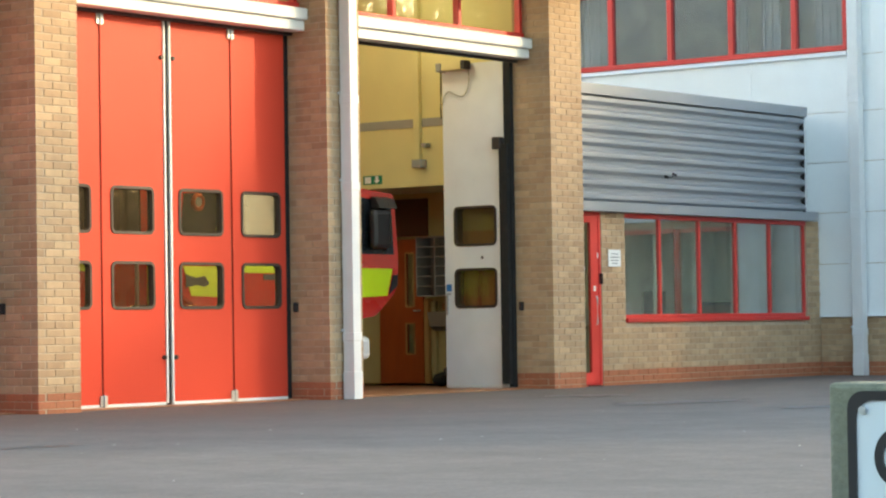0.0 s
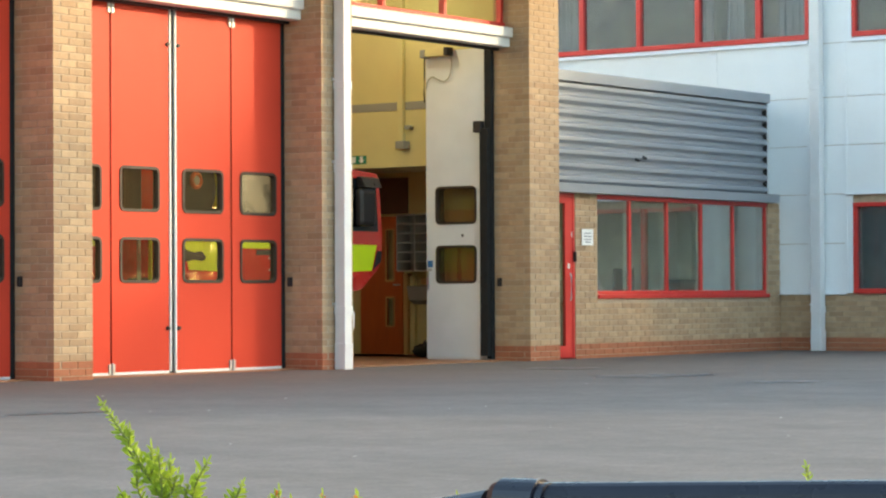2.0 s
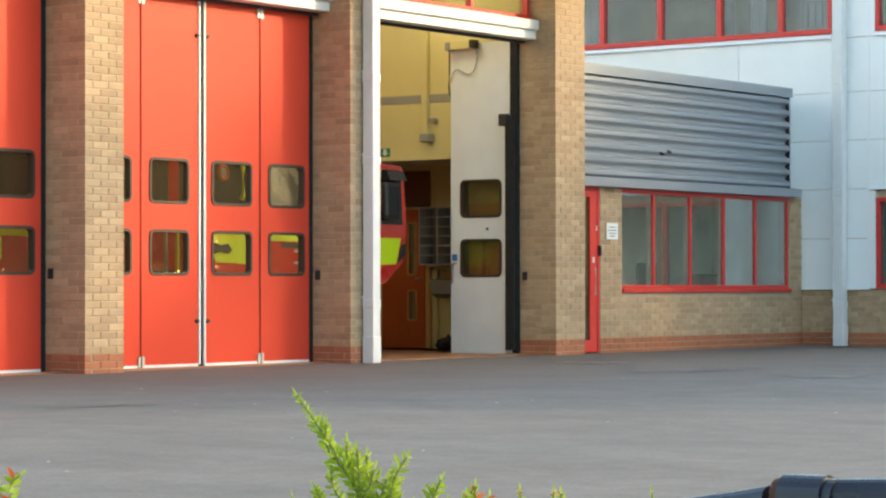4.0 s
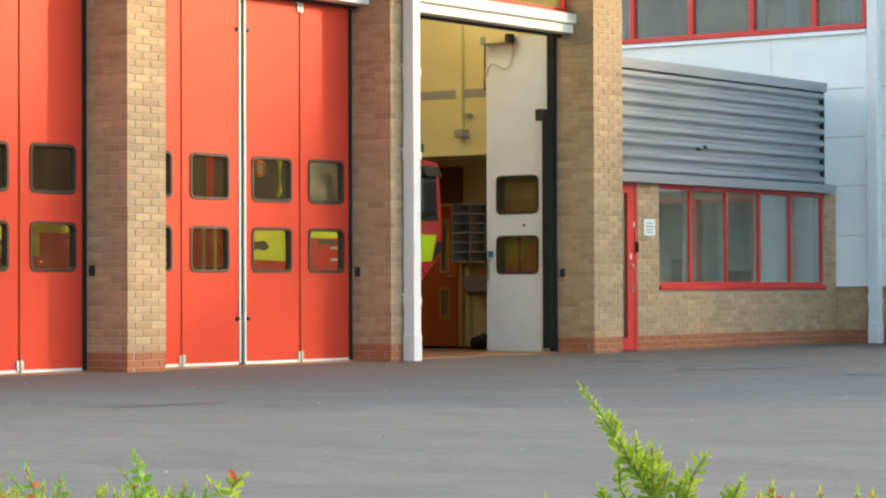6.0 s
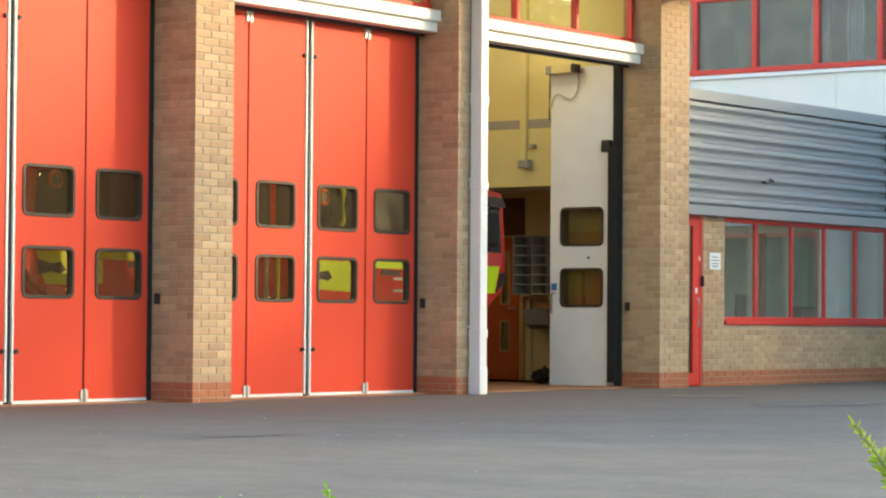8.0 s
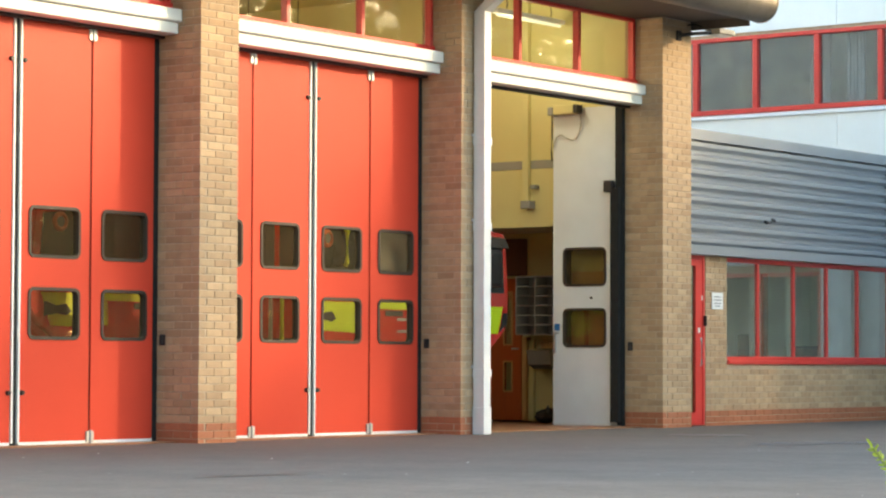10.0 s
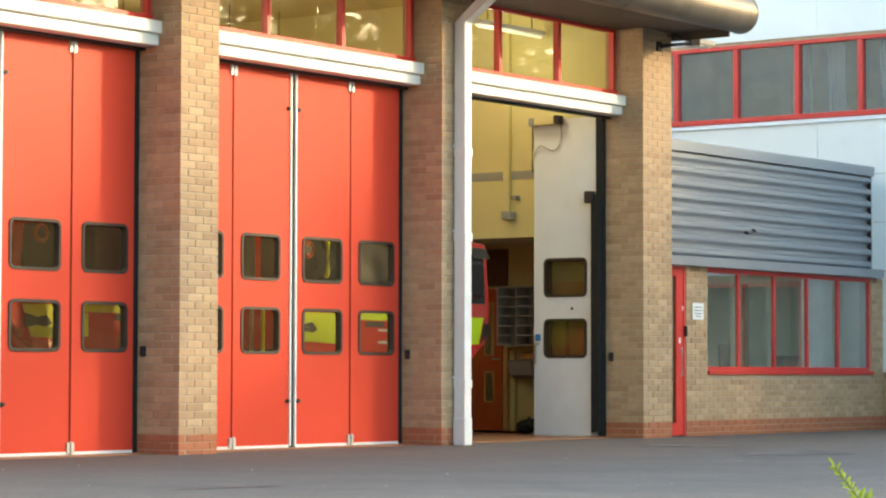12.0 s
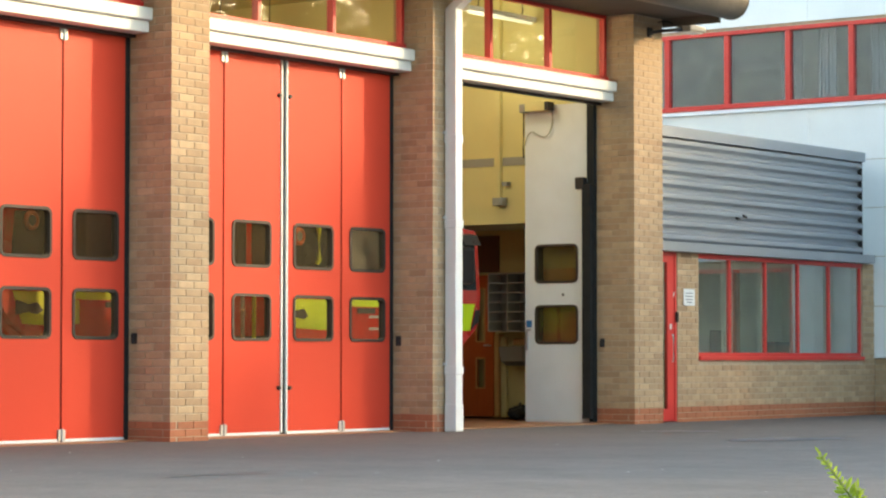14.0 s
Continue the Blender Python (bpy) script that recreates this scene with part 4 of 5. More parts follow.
            part("rim", rod((cx + s * (h + 0.012), wy, 0.50), (cx + s * (h + 0.03), wy, 0.50), 0.27, 0.24, seg=20), STEEL, wheel, "steel rim")
        for k in range(3):
            a = y0 + 2.62 + k * 1.33
            part("locker_shutter", box(cx + s * h - 0.01, cx + s * h + 0.014, a, a + 1.25, 0.95, 2.35, 0.006), ENGINE_RED, e, "locker shutter")
        part("beacon", rod((cx + s * 0.8, y0 + 0.75, 2.74), (cx + s * 0.8, y0 + 0.75, 2.90), 0.10, 0.08, 16), BLUE, e, "blue beacon")
    part("body", box(cx - h, cx + h, y0 + 2.56, y0 + 6.7, 0.55, 2.85, 0.04), ENGINE_RED, e)
    part("chassis", box(cx - 0.45, cx + 0.45, y0 + 0.4, y0 + 6.6, 0.42, 0.56), BLACK, e)
    part("ladder", box(cx - 0.3, cx + 0.3, y0 + 1.2, y0 + 6.6, 2.86, 2.98, 0.02), STEEL, e, "roof ladder")
    part("light_bar", box(cx - 0.6, cx + 0.6, y0 + 0.55, y0 + 0.62, 2.74, 2.86, 0.02), BLUE, e)
    for s, reach in open_doors:
        # a cab door standing open at a right angle
        hx, dy = cx + s * h, y0 - 0.01

        def out(points):
            return [(hx + s * reach * u, z) for u, z in points]
        bm = prism(out([(0, 0.86), (0.42, 0.90), (0.9, 1.16), (1, 1.30), (1, 1.62), (0.93, 2.32), (0.87, 2.38), (0, 2.43)]), dy, dy + 0.07, "y")
        bmesh.ops.bevel(bm, geom=bm.edges[:], offset=0.014, segments=2, affect="EDGES")
        cdoor = part("cab_door", bm, ENGINE_RED, e, "open red cab door")
        part("door_window", prism(out([(0.04, 1.64), (0.88, 1.64), (0.82, 2.27), (0.04, 2.32)]), dy - 0.006, dy + 0.076, "y"), WINDSCREEN, cdoor, "dark door window")
        part("door_band", prism(out([(0.01, 1.12), (0.70, 1.14), (0.84, 1.47), (0.01, 1.47)]), dy - 0.005, dy, "y"), LIME, cdoor, "fluorescent lime panel")
        if s > 0:
            part("door_handle", prism(out([(0.74, 1.16), (0.95, 1.26), (0.97, 1.40), (0.85, 1.39)]), dy - 0.012, dy, "y"), BLACK, cdoor, "black handle recess")
            part("door_mirror", box(hx + 0.12, hx + 0.47, dy - 0.14, dy - 0.03, 1.70, 2.18, 0.06), BLACK, cdoor, "large black mirror")
            part("mirror_hood", prism([(dy - 0.16, 2.19), (dy - 0.02, 2.19), (dy - 0.02, 2.33), (dy - 0.10, 2.31)], hx + 0.20, hx + 0.54, "x"), BLACK, cdoor, "black mirror hood")
        else:
            part("door_handle", prism(out([(0.40, 1.28), (0.48, 1.36), (0.62, 1.34), (0.80, 1.38), (0.80, 1.23), (0.62, 1.26), (0.48, 1.24)]), dy - 0.012, dy - 0.0055, "y"), BLACK, cdoor, "black handle recess")
            part("grab_rail", tube([(hx - 0.25, dy - 0.03, 1.88), (hx - 0.25, dy - 0.06, 1.92), (hx - 0.25, dy - 0.06, 2.27), (hx - 0.25, dy - 0.03, 2.31)], 0.028, 8), LIME, cdoor, "lime grab rail")
            bm = bmesh.new()
            for k in range(20):
                t0, t1 = 2 * math.pi * k / 20, 2 * math.pi * (k + 1) / 20
                for ra, rb, da, db in ((0.055, 0.075, 0.03, 0.05), (0.075, 0.10, 0.05, 0.03), (0.10, 0.10, 0.03, 0.007)):
                    bm.faces.new([bm.verts.new((hx - 0.56 + r * math.cos(t), dy - d, 2.18 + r * math.sin(t))) for t, r, d in ((t0, ra, da), (t1, ra, da), (t1, rb, db), (t0, rb, db))])
            bmesh.ops.remove_doubles(bm, verts=bm.verts, dist=0.0005)
            part("lamp_ring", bm, ORANGE_DOOR, cdoor, "orange lamp ring")
            part("lamp_lens", rod((hx - 0.56, dy - 0.031, 2.18), (hx - 0.56, dy - 0.007, 2.18), 0.056, seg=16), BLACK, cdoor, "dark lamp lens")
    return e


fire_engine(-2.35, 1.97, "red fire engine with lime panels and open cab doors", ((1, 0.74), (-1, 0.95)))
fire_engine(-6.56, 1.97, "red fire engine with open cab door behind closed bay door", ((-1, 0.95),))
fire_engine(-10.77, 1.97, "red fire engine parked behind a closed bay door", ())
for px, material, wording in ((-4.87, LIME, "slim lime-yellow marker pole standing in the bay"), (-5.06, GREY_SHELF, "pale grey pole standing in the bay")):
    mk = thing("marker_pole", (px, 1.9, 0.012), wording, "pole", "poles in the bay")
    part("foot", rod((px, 1.9, 0.013), (px, 1.9, 0.05), 0.12, 0.09, 20), BLACK, mk)
    part("shaft", rod((px, 1.9, 0.051), (px, 1.9, 1.56 if material == LIME else 2.3), 0.024, 0.022, 12), material, mk)

# alcove: open orange door, pigeonholes, basin, bag
idr = thing("inner_door", (2.52, 4.3, 0.012), "orange varnished door with two slim vision panels", "door")
idl = part("leaf", slab_with_holes([3.97, 4.12, 4.25, 4.72], [0.02, 0.42, 0.82, 1.06, 1.78, 1.97], {(1, 1), (1, 3)}, 2.50, 2.545, "yz"), ORANGE_DOOR, idr)
for z0, z1 in ((0.42, 0.82), (1.06, 1.78)):
    part("vision_panel", box(2.519, 2.525, 4.115, 4.255, z0 - 0.005, z1 + 0.005), GLASS, idl, "slim glass panel")
    part("bead", ring(4.105, 4.265, z0 - 0.015, z1 + 0.015, 0.022, 0.024, 2.492, 2.5, "yz"), WOOD, idl)
part("handle", tube([(2.50, 4.02, 1.0), (2.46, 4.02, 1.0), (2.46, 4.10, 1.0)], 0.011, 8), STEEL, idl, "steel lever handle")
part("frame_post", box(2.50, 2.6195, 3.885, 3.955, 0.012, 1.16, 0.005), WOOD, idr, "pale wood post")
part("frame_panel", box(2.56, 2.6195, 3.80, 3.884, 0.012, 1.12, 0.003), CREAM, idr)
rb = thing("notice_board", (2.6, 4.2, 2.02), "dark red notice board above the door", "board")
part("board", box(2.59, 2.619, 3.86, 5.0, 1.99, 2.50, 0.006), BROWN, rb)
BOARD = mat("varnished_board", (0.72, 0.36, 0.15), 0.45, 0, 0.12, 3, 60, 0.03, stretch=(4, 0.6, 4))
wb = thing("wall_board", (0.17, 1.15, 0.9), "varnished wooden board on the bay wall", "board")
part("board", box(0.165, 0.199, 0.72, 1.68, 1.02, 1.92, 0.005), BOARD, wb)
part("kick_board", box(0.165, 0.199, 0.72, 1.68, 0.70, 1.015, 0.005), ORANGE_DOOR, wb, "orange-brown lower board")
part("batten", box(0.15, 0.1645, 1.18, 1.24, 0.72, 1.60, 0.004), ORANGE_DOOR, wb)
ph = thing("pigeonhole_unit", (2.5, 3.5, 1.17), "grey pigeonhole unit of small compartments on the wall", "shelf unit")
part("back", box(2.60, 2.619, 2.90, 3.83, 1.17, 1.96), GREY_SHELF, ph)
for k in range(4):
    y = 2.90 + 0.31 * k
    part("upright", box(2.30, 2.5995, y - 0.008, y + 0.008, 1.17, 1.96), GREY_SHELF, ph)
for k in range(7):
    z = 1.17 + 0.79 * k / 6
    for q in range(3):
        y = 2.90 + 0.31 * q
        part("shelf", box(2.30, 2.5995, y + 0.0085, y + 0.3015, z - 0.007, z + 0.007), GREY_SHELF, ph)
bs = thing("wash_basin", (2.45, 3.4, 0.75), "small dark grey wash basin on the wall", "basin")
part("bowl", prism([(2.25, 0.95), (2.30, 0.76), (2.42, 0.70), (2.619, 0.70), (2.619, 0.97), (2.56, 0.97), (2.52, 0.82), (2.36, 0.82), (2.32, 0.96)], 3.25, 3.62, "y"), GREY_BAND, bs)
part("towel_box", box(2.50, 2.619, 3.36, 3.56, 0.98, 1.07, 0.01), WOOD, bs, "ochre box")
for ob, lift in ((idr, 0.0), (rb, 0.022), (ph, 0.022), (bs, 0.022)):
    # these four stand a little smaller and closer, against the alcove's end wall
    ob.location = (-26.3 + 0.972 * (ob.location.x + 26.3), -17.3 + 0.972 * (ob.location.y + 17.3), ob.location.z + lift - 0.028 * (ob.location.z - 0.012))
    ob.scale = (0.972, 0.972, 0.972)
idr.location.y -= 0.08
bg = thing("kit_bag", (0.75, 2.25, 0.012), "heap of black kit bag and boots on the floor", "bag")
rnd = random.Random(5)
for k in range(5):
    bm = bmesh.new()
    bmesh.ops.create_icosphere(bm, subdivisions=2, radius=0.11)
    cx, cy = 0.62 + 0.08 * k, 2.16 + 0.055 * k * (1 if k % 2 else 0.6)
    for v in bm.verts:
        w = 1 + 0.25 * noise.noise(v.co * 14 + Vector((k, 0, 0)))
        v.co = Vector((cx + v.co.x * 1.1 * w, cy + v.co.y * 1.1 * w, 0.085 + v.co.z * 0.66 * w + 0.01 * k))
    part("bundle", bm, RUBBER, bg)
part("strap", tube([(0.6, 2.1, 0.12), (0.65, 2.15, 0.21), (0.75, 2.2, 0.23), (0.84, 2.25, 0.14)], 0.012, 6), BLACK, bg)

# ---------- foreground: sign, rail, planting ----------
SX = -23.298
sg = thing("road_sign", (SX, -16.9, 0), "white sign with black border on a mossy concrete slab", "sign")
part("slab", box(SX, SX + 0.05, -17.12, -16.698, 0.0, 0.706, 0.004), CONCRETE, sg, "mossy concrete backing slab")
plate = part("plate", prism(rounded(-17.10, -16.7195, 0.40, 0.700, 0.014), SX - 0.007, SX - 0.001, "x"), SIGN_WHITE, sg, "white sign plate")
part("border", ring(-17.10, -16.7195, 0.40, 0.700, 0.0075, 0.014, SX - 0.0085, SX - 0.002, "yz"), SIGN_BLACK, plate, "black border")
for y in (-16.7335, -17.085):
    part("bolt", rod((SX - 0.0105, y, 0.685), (SX - 0.0071, y, 0.685), 0.0032, seg=10), STEEL, plate, "steel bolt")
arc = []
for k in range(25):
    t = radians(50 + 260 * k / 24)
    arc.append((math.cos(t), math.sin(t)))
outer = [(-16.764 - 0.0215 * c, 0.6485 + 0.0235 * s) for c, s in arc]
inner = [(-16.764 - 0.0140 * c, 0.6485 + 0.0155 * s) for c, s in arc]
part("letter_arc", prism(outer + inner[::-1], SX - 0.0086, SX - 0.0071, "x"), SIGN_BLACK, plate, "part of a black letter")

rl = thing("guard_rail", (-23.6, -16.2, 0), "black painted tubular guard rail with a sleeve joint", "rail")
part("tube", rod((-23.6, -16.19, 0.545), (-22.82, -19.085, 0.63), 0.0255, seg=20), RAIL, rl, smooth=False)
part("sleeve", rod((-23.6, -16.142, 0.5432), (-23.6, -16.208, 0.5438), 0.032, seg=24), RAIL, rl, "thicker sleeve joint")
part("collar", rod((-23.6, -16.130, 0.541), (-23.6, -16.1415, 0.542), 0.0275, seg=20), RUST, rl, "rusty collar")
part("collar", rod((-23.6, -16.2085, 0.5438), (-23.6, -16.222, 0.544), 0.0275, seg=20), RAIL, rl, "black collar")
part("tube", tube([(-23.6, -16.12, 0.535), (-23.59, -16.06, 0.524), (-23.57, -15.9, 0.498), (-23.54, -15.6, 0.45), (-23.50, -15.2, 0.385)], 0.0235, 16), RAIL, rl)
part("post", rod((-23.301, -17.3, 0), (-23.301, -17.3, 0.57), 0.024, seg=16), RAIL, rl)
part("post", rod((-23.50, -15.2, 0), (-23.50, -15.2, 0.37), 0.024, seg=16), RAIL, rl)
rl2 = thing("guard_rail", (-23.6, -13.0, 0), "black painted tubular guard rail among the shrubs", "rail")
part("tube", tube([(-23.62, -12.2, 0.475), (-23.6, -13.2, 0.45), (-23.6, -13.62, 0.437), (-23.59, -13.9, 0.418), (-23.56, -14.3, 0.36)], 0.0235, 16), RAIL, rl2)
part("post", rod((-23.6, -13.0, 0), (-23.6, -13.0, 0.45), 0.022, seg=16), RAIL, rl2)


def leaf_blade(bm, base, way, up, length, width):
    """A pointed leaf, folded along its rib and slightly curled."""
    way, side = way.normalized(), way.cross(up).normalized()
    nrm = side.cross(way).normalized()
    p = [base, base + way * length * 0.35 + side * width * 0.5 + nrm * width * 0.12, base + way * length * 0.75 + side * width * 0.38 + nrm * width * 0.05,
         base + way * length - nrm * width * 0.15, base + way * length * 0.75 - side * width * 0.38 + nrm * width * 0.05,
         base + way * length * 0.35 - side * width * 0.5 + nrm * width * 0.12, base + way * length * 0.5 - nrm * width * 0.06]
    v = [bm.verts.new(q) for q in p]
    for a, b, c in ((0, 1, 6), (1, 2, 6), (2, 3, 6), (3, 4, 6), (4, 5, 6), (5, 0, 6)):
        bm.faces.new((v[a], v[b], v[c]))


def shrub(seed, stems, label, leaf_mat, length, width, step, spread=0.7, tips=None, flowers=0):
    rnd = random.Random(seed)
    root = stems[0][0]
    s = thing("shrub", root, label, "shrub", "shrubs along the rail")
    lv, hot = bmesh.new(), bmesh.new()
    for st in stems:
        n = 40
        line = bend(st, n)
        part("stem", tube(line[::2], 0.0022, 6), TWIG, s)
        total = sum((b - a).length for a, b in zip(line, line[1:]))
        count = int(total / step)
        for k in range(count):
            t = (k + rnd.random() * 0.8) / count
            i = min(int(t * n), n - 1)
            p = line[i].lerp(line[i + 1], t * n - i)
            d = (line[i + 1] - line[i]).normalized()
            if p.z < 0.22:
                continue
            a = k * 2.4 + rnd.uniform(-0.5, 0.5)
            q = d.to_track_quat("Z", "Y")
            out = q @ Vector((math.cos(a), math.sin(a), 0))
            way = d * (1 - spread * rnd.uniform(0.6, 1.2)) + out * spread + Vector((0, 0, 0.15))
            size = rnd.uniform(0.65, 1.15) * (0.55 if t > 0.85 else 1)
            leaf_blade(hot if rnd.random() < flowers else lv, p, way, out.cross(d) + Vector((0, 0, 0.01)), length * size, width * size)
        leaf_blade(lv, line[-1], line[-1] - line[-3], Vector((1, 0, 0.2)), length * 0.8, width * 0.6)
    part("foliage", lv, leaf_mat, s)
    if flowers:
        part("young_foliage", hot, RED_LEAF, s, "coral red and orange young leaves")
    return s


# tall feathery shrub
mx, my = -22.99, -14.826
st = [[(mx + 0.12, my - 0.16, 0.0), (mx + 0.08, my - 0.11, 0.30), (mx + 0.01, my - 0.045, 0.50), (mx - 0.03, my + 0.033, 0.632)]]
st += [[(mx + 0.08, my - 0.11, 0.30), (mx + 0.07, my - 0.11, 0.42), (mx + 0.06, my - 0.125, 0.475), (mx + 0.06, my - 0.155, 0.52)]]
st += [[(mx + 0.08, my - 0.11, 0.30), (mx + 0.04, my - 0.06, 0.40), (mx + 0.02, my - 0.075, 0.47), (mx + 0.0, my - 0.085, 0.535)]]
st += [[(mx + 0.08, my - 0.11, 0.26), (mx + 0.05, my - 0.02, 0.38), (mx + 0.03, my + 0.02, 0.43), (mx + 0.02, my + 0.03, 0.455)]]
st += [[(mx + 0.08, my - 0.11, 0.26), (mx + 0.10, my - 0.16, 0.40), (mx + 0.12, my - 0.17, 0.44), (mx + 0.12, my - 0.19, 0.475)]]
for q, (dx, dy, zt, zz) in enumerate(((0.05, -0.03, 0.30, 0.545), (0.04, 0.0, 0.3, 0.50), (0.10, -0.10, 0.28, 0.49), (0.0, -0.02, 0.4, 0.58), (0.06, -0.07, 0.3, 0.52))):
    st.append([(mx + 0.09, my - 0.12, zt - 0.06), (mx + 0.08, my - 0.10 + dy * 0.2, zt + 0.05), (mx + dx, my + dy * 0.8 - 0.01, zz - 0.06), (mx + dx - 0.01, my + dy, zz)])
leader = bend(st[0], 40)
twig_rnd = random.Random(4)
for k in range(18):
    b0 = leader[9 + k]
    side = (1 if k % 2 else -1) * twig_rnd.uniform(0.25, 0.75)
    rise = twig_rnd.uniform(0.045, 0.085) * (1.15 - 0.03 * k)
    mid = b0 + Vector((0.59 * side * 0.5 * rise, -0.8 * side * 0.5 * rise, 0.45 * rise))
    tip = b0 + Vector((0.59 * side * 0.8 * rise, -0.8 * side * 0.8 * rise, rise))
    st.append([tuple(b0), tuple(b0.lerp(mid, 0.5)), tuple(mid), tuple(tip)])
shrub(11, st, "feathery yellow-green shrub with a leaning leader shoot", LEAF, 0.025, 0.0082, 0.0040)
# single green sprigs
shrub(12, [[(-22.9, -13.70, 0.0), (-22.9, -13.69, 0.30), (-22.91, -13.675, 0.40), (-22.91, -13.65, 0.475)], [(-22.9, -13.69, 0.33), (-22.9, -13.66, 0.39), (-22.9, -13.61, 0.435)]],
      "slender green sprig with round leaves", LEAF_DARK, 0.025, 0.013, 0.010, 0.85)
shrub(13, [[(-23.3, -13.80, 0.0), (-23.3, -13.79, 0.30), (-23.3, -13.77, 0.40), (-23.31, -13.75, 0.475)], [(-23.3, -13.79, 0.36), (-23.3, -13.74, 0.42), (-23.3, -13.70, 0.455)], [(-23.3, -13.79, 0.36), (-23.3, -13.82, 0.43), (-23.3, -13.83, 0.455)]],
      "small bronze-green leafy sprig by the rail", LEAF_DARK, 0.021, 0.010, 0.009, 0.85, flowers=0.15)
shrub(14, [[(-22.8, -13.85, 0.0), (-22.8, -13.83, 0.30), (-22.8, -13.81, 0.40), (-22.8, -13.84, 0.43)], [(-22.8, -13.83, 0.30), (-22.8, -13.79, 0.38), (-22.8, -13.76, 0.415)]],
      "small pale green sprig", LEAF, 0.030, 0.013, 0.009, 0.8, flowers=0.15)
for k, (x, y, z) in enumerate(((-22.3, -15.535, 0.448), (-22.3, -15.94, 0.51), (-22.3, -16.23, 0.472), (-22.4, -15.2, 0.43), (-22.2, -16.8, 0.462), (-22.6, -14.45, 0.40))):
    shrub(20 + k, [[(x + 0.03, y - 0.02, 0.0), (x + 0.02, y, 0.3), (x, y + 0.005, z - 0.05), (x - 0.005, y + 0.012, z)]], "thin green shoot above the rail", LEAF, 0.018, 0.007, 0.012, 0.7)
rnd = random.Random(77)
for k in range(16):
    y = -12.80 - 0.08 * k + rnd.uniform(-0.03, 0.03)
    x = -22.95 + rnd.uniform(-0.18, 0.22)
    top = 0.405 + rnd.uniform(-0.03, 0.015) - (0.05 if k > 11 else 0)
    stems = []
    for q in range(7):
        dy, dx = rnd.uniform(-0.08, 0.08), rnd.uniform(-0.07, 0.07)
        stems.append([(x, y, 0.0), (x + dx * 0.4, y + dy * 0.5, 0.24), (x + dx * 0.8, y + dy * 0.9, top - 0.07), (x + dx, y + dy, top - rnd.uniform(0, 0.04))])
    shrub(100 + k, stems, "low yellow-green shrub with coral young leaves", LEAF, 0.021, 0.0075, 0.0055, 0.75, flowers=0.11)
for k in range(7):
    y = -14.62 - 0.10 * k + rnd.uniform(-0.03, 0.03)
    x = -22.9 + rnd.uniform(-0.1, 0.25)
    top = (0.43, 0.435, 0.42, 0.45, 0.48, 0.47, 0.44)[k] - 0.02
    stems = []
    for q in range(4):
        dy, dx = rnd.uniform(-0.07, 0.07), rnd.uniform(-0.06, 0.06)
        stems.append([(x, y, 0.0), (x + dx * 0.4, y + dy * 0.5, 0.24), (x + dx * 0.8, y + dy * 0.9, top - 0.07), (x + dx, y + dy, top - rnd.uniform(0, 0.03))])
    shrub(140 + k, stems, "low shrub with coral and orange young leaves", LEAF, 0.021, 0.0085, 0.007, 0.75, flowers=0.35)


# ---------- trees opposite the station, reflected in the glass, some added as shade ---
def tree(at, height, seed):
    rnd = random.Random(seed)
    t = thing("tree", at, "leafy broad tree with grey bark across the yard", "tree", "trees opposite the station")
    ax, ay, _ = at
    part("trunk", tube(bend([(ax, ay, 0), (ax + 0.1, ay, height * 0.2), (ax - 0.1, ay + 0.1, height * 0.45), (ax, ay, height * 0.85)], 12), 0.16, 10), BARK, t)
    me_v, me_f = [], []
    for k in range(11):
        a = k * 2.4
        z0 = height * (0.22 + 0.055 * k)
        reach = height * (0.34 - 0.018 * k) * rnd.uniform(0.8, 1.2)
        end = Vector((ax + math.cos(a) * reach, ay + math.sin(a) * reach, z0 + height * 0.16))
        line = bend([(ax, ay, z0), ((ax + end.x) / 2, (ay + end.y) / 2, z0 + height * 0.10), end], 8)
        part("limb", tube(line, 0.05, 6), BARK, t)
        for c in range(7):
            ctr = line[2 + c % 7].lerp(line[-1], rnd.random()) + Vector((rnd.gauss(0, 0.5), rnd.gauss(0, 0.5), rnd.gauss(0.2, 0.4)))
            for q in range(64):
                p = ctr + Vector((rnd.gauss(0, 0.42), rnd.gauss(0, 0.42), rnd.gauss(0, 0.34)))
                u = Vector((rnd.gauss(0, 1), rnd.gauss(0, 1), rnd.gauss(0, 0.6))).normalized()
                w = u.orthogonal().normalized()
                n0 = len(me_v)
                s = rnd.uniform(0.07, 0.14)
                me_v += [p, p + u * s + w * s * 0.45, p + u * 2 * s, p + u * s - w * s * 0.45]
                me_f.append((n0, n0 + 1, n0 + 2, n0 + 3))
    me = bpy.data.meshes.new("crown")
    me.from_pydata([v - Vector(at) for v in me_v], [], me_f)
    me.materials.append(TREE_LEAF)
    ob = new("crown", me)
    ob.parent = t
    return t


t0 = tree((13.9, -17.4, 0), 9.4, 3)
# added copies, placed and scaled to shade the lower front and darken reflections
for tx, ty, turn, size in ((4.4, -18.6, 200, 1.04), (8.6, -19.2, 80, 1.03), (18.6, -18.0, 300, 1.02), (22.6, -18.6, 140, 1.25), (26.8, -17.8, 20, 1.3), (23.6, -15.4, 100, 1.15), (19.2, -13.0, 330, 1.05), (20.6, -21.5, 60, 1.25), (6.2, -22.0, 10, 1.05), (11.4, -22.5, 250, 1.02)):
    copy_thing(t0, pose(tx, ty, 0, 0, 0, turn) @ Matrix.Scale(size, 4))


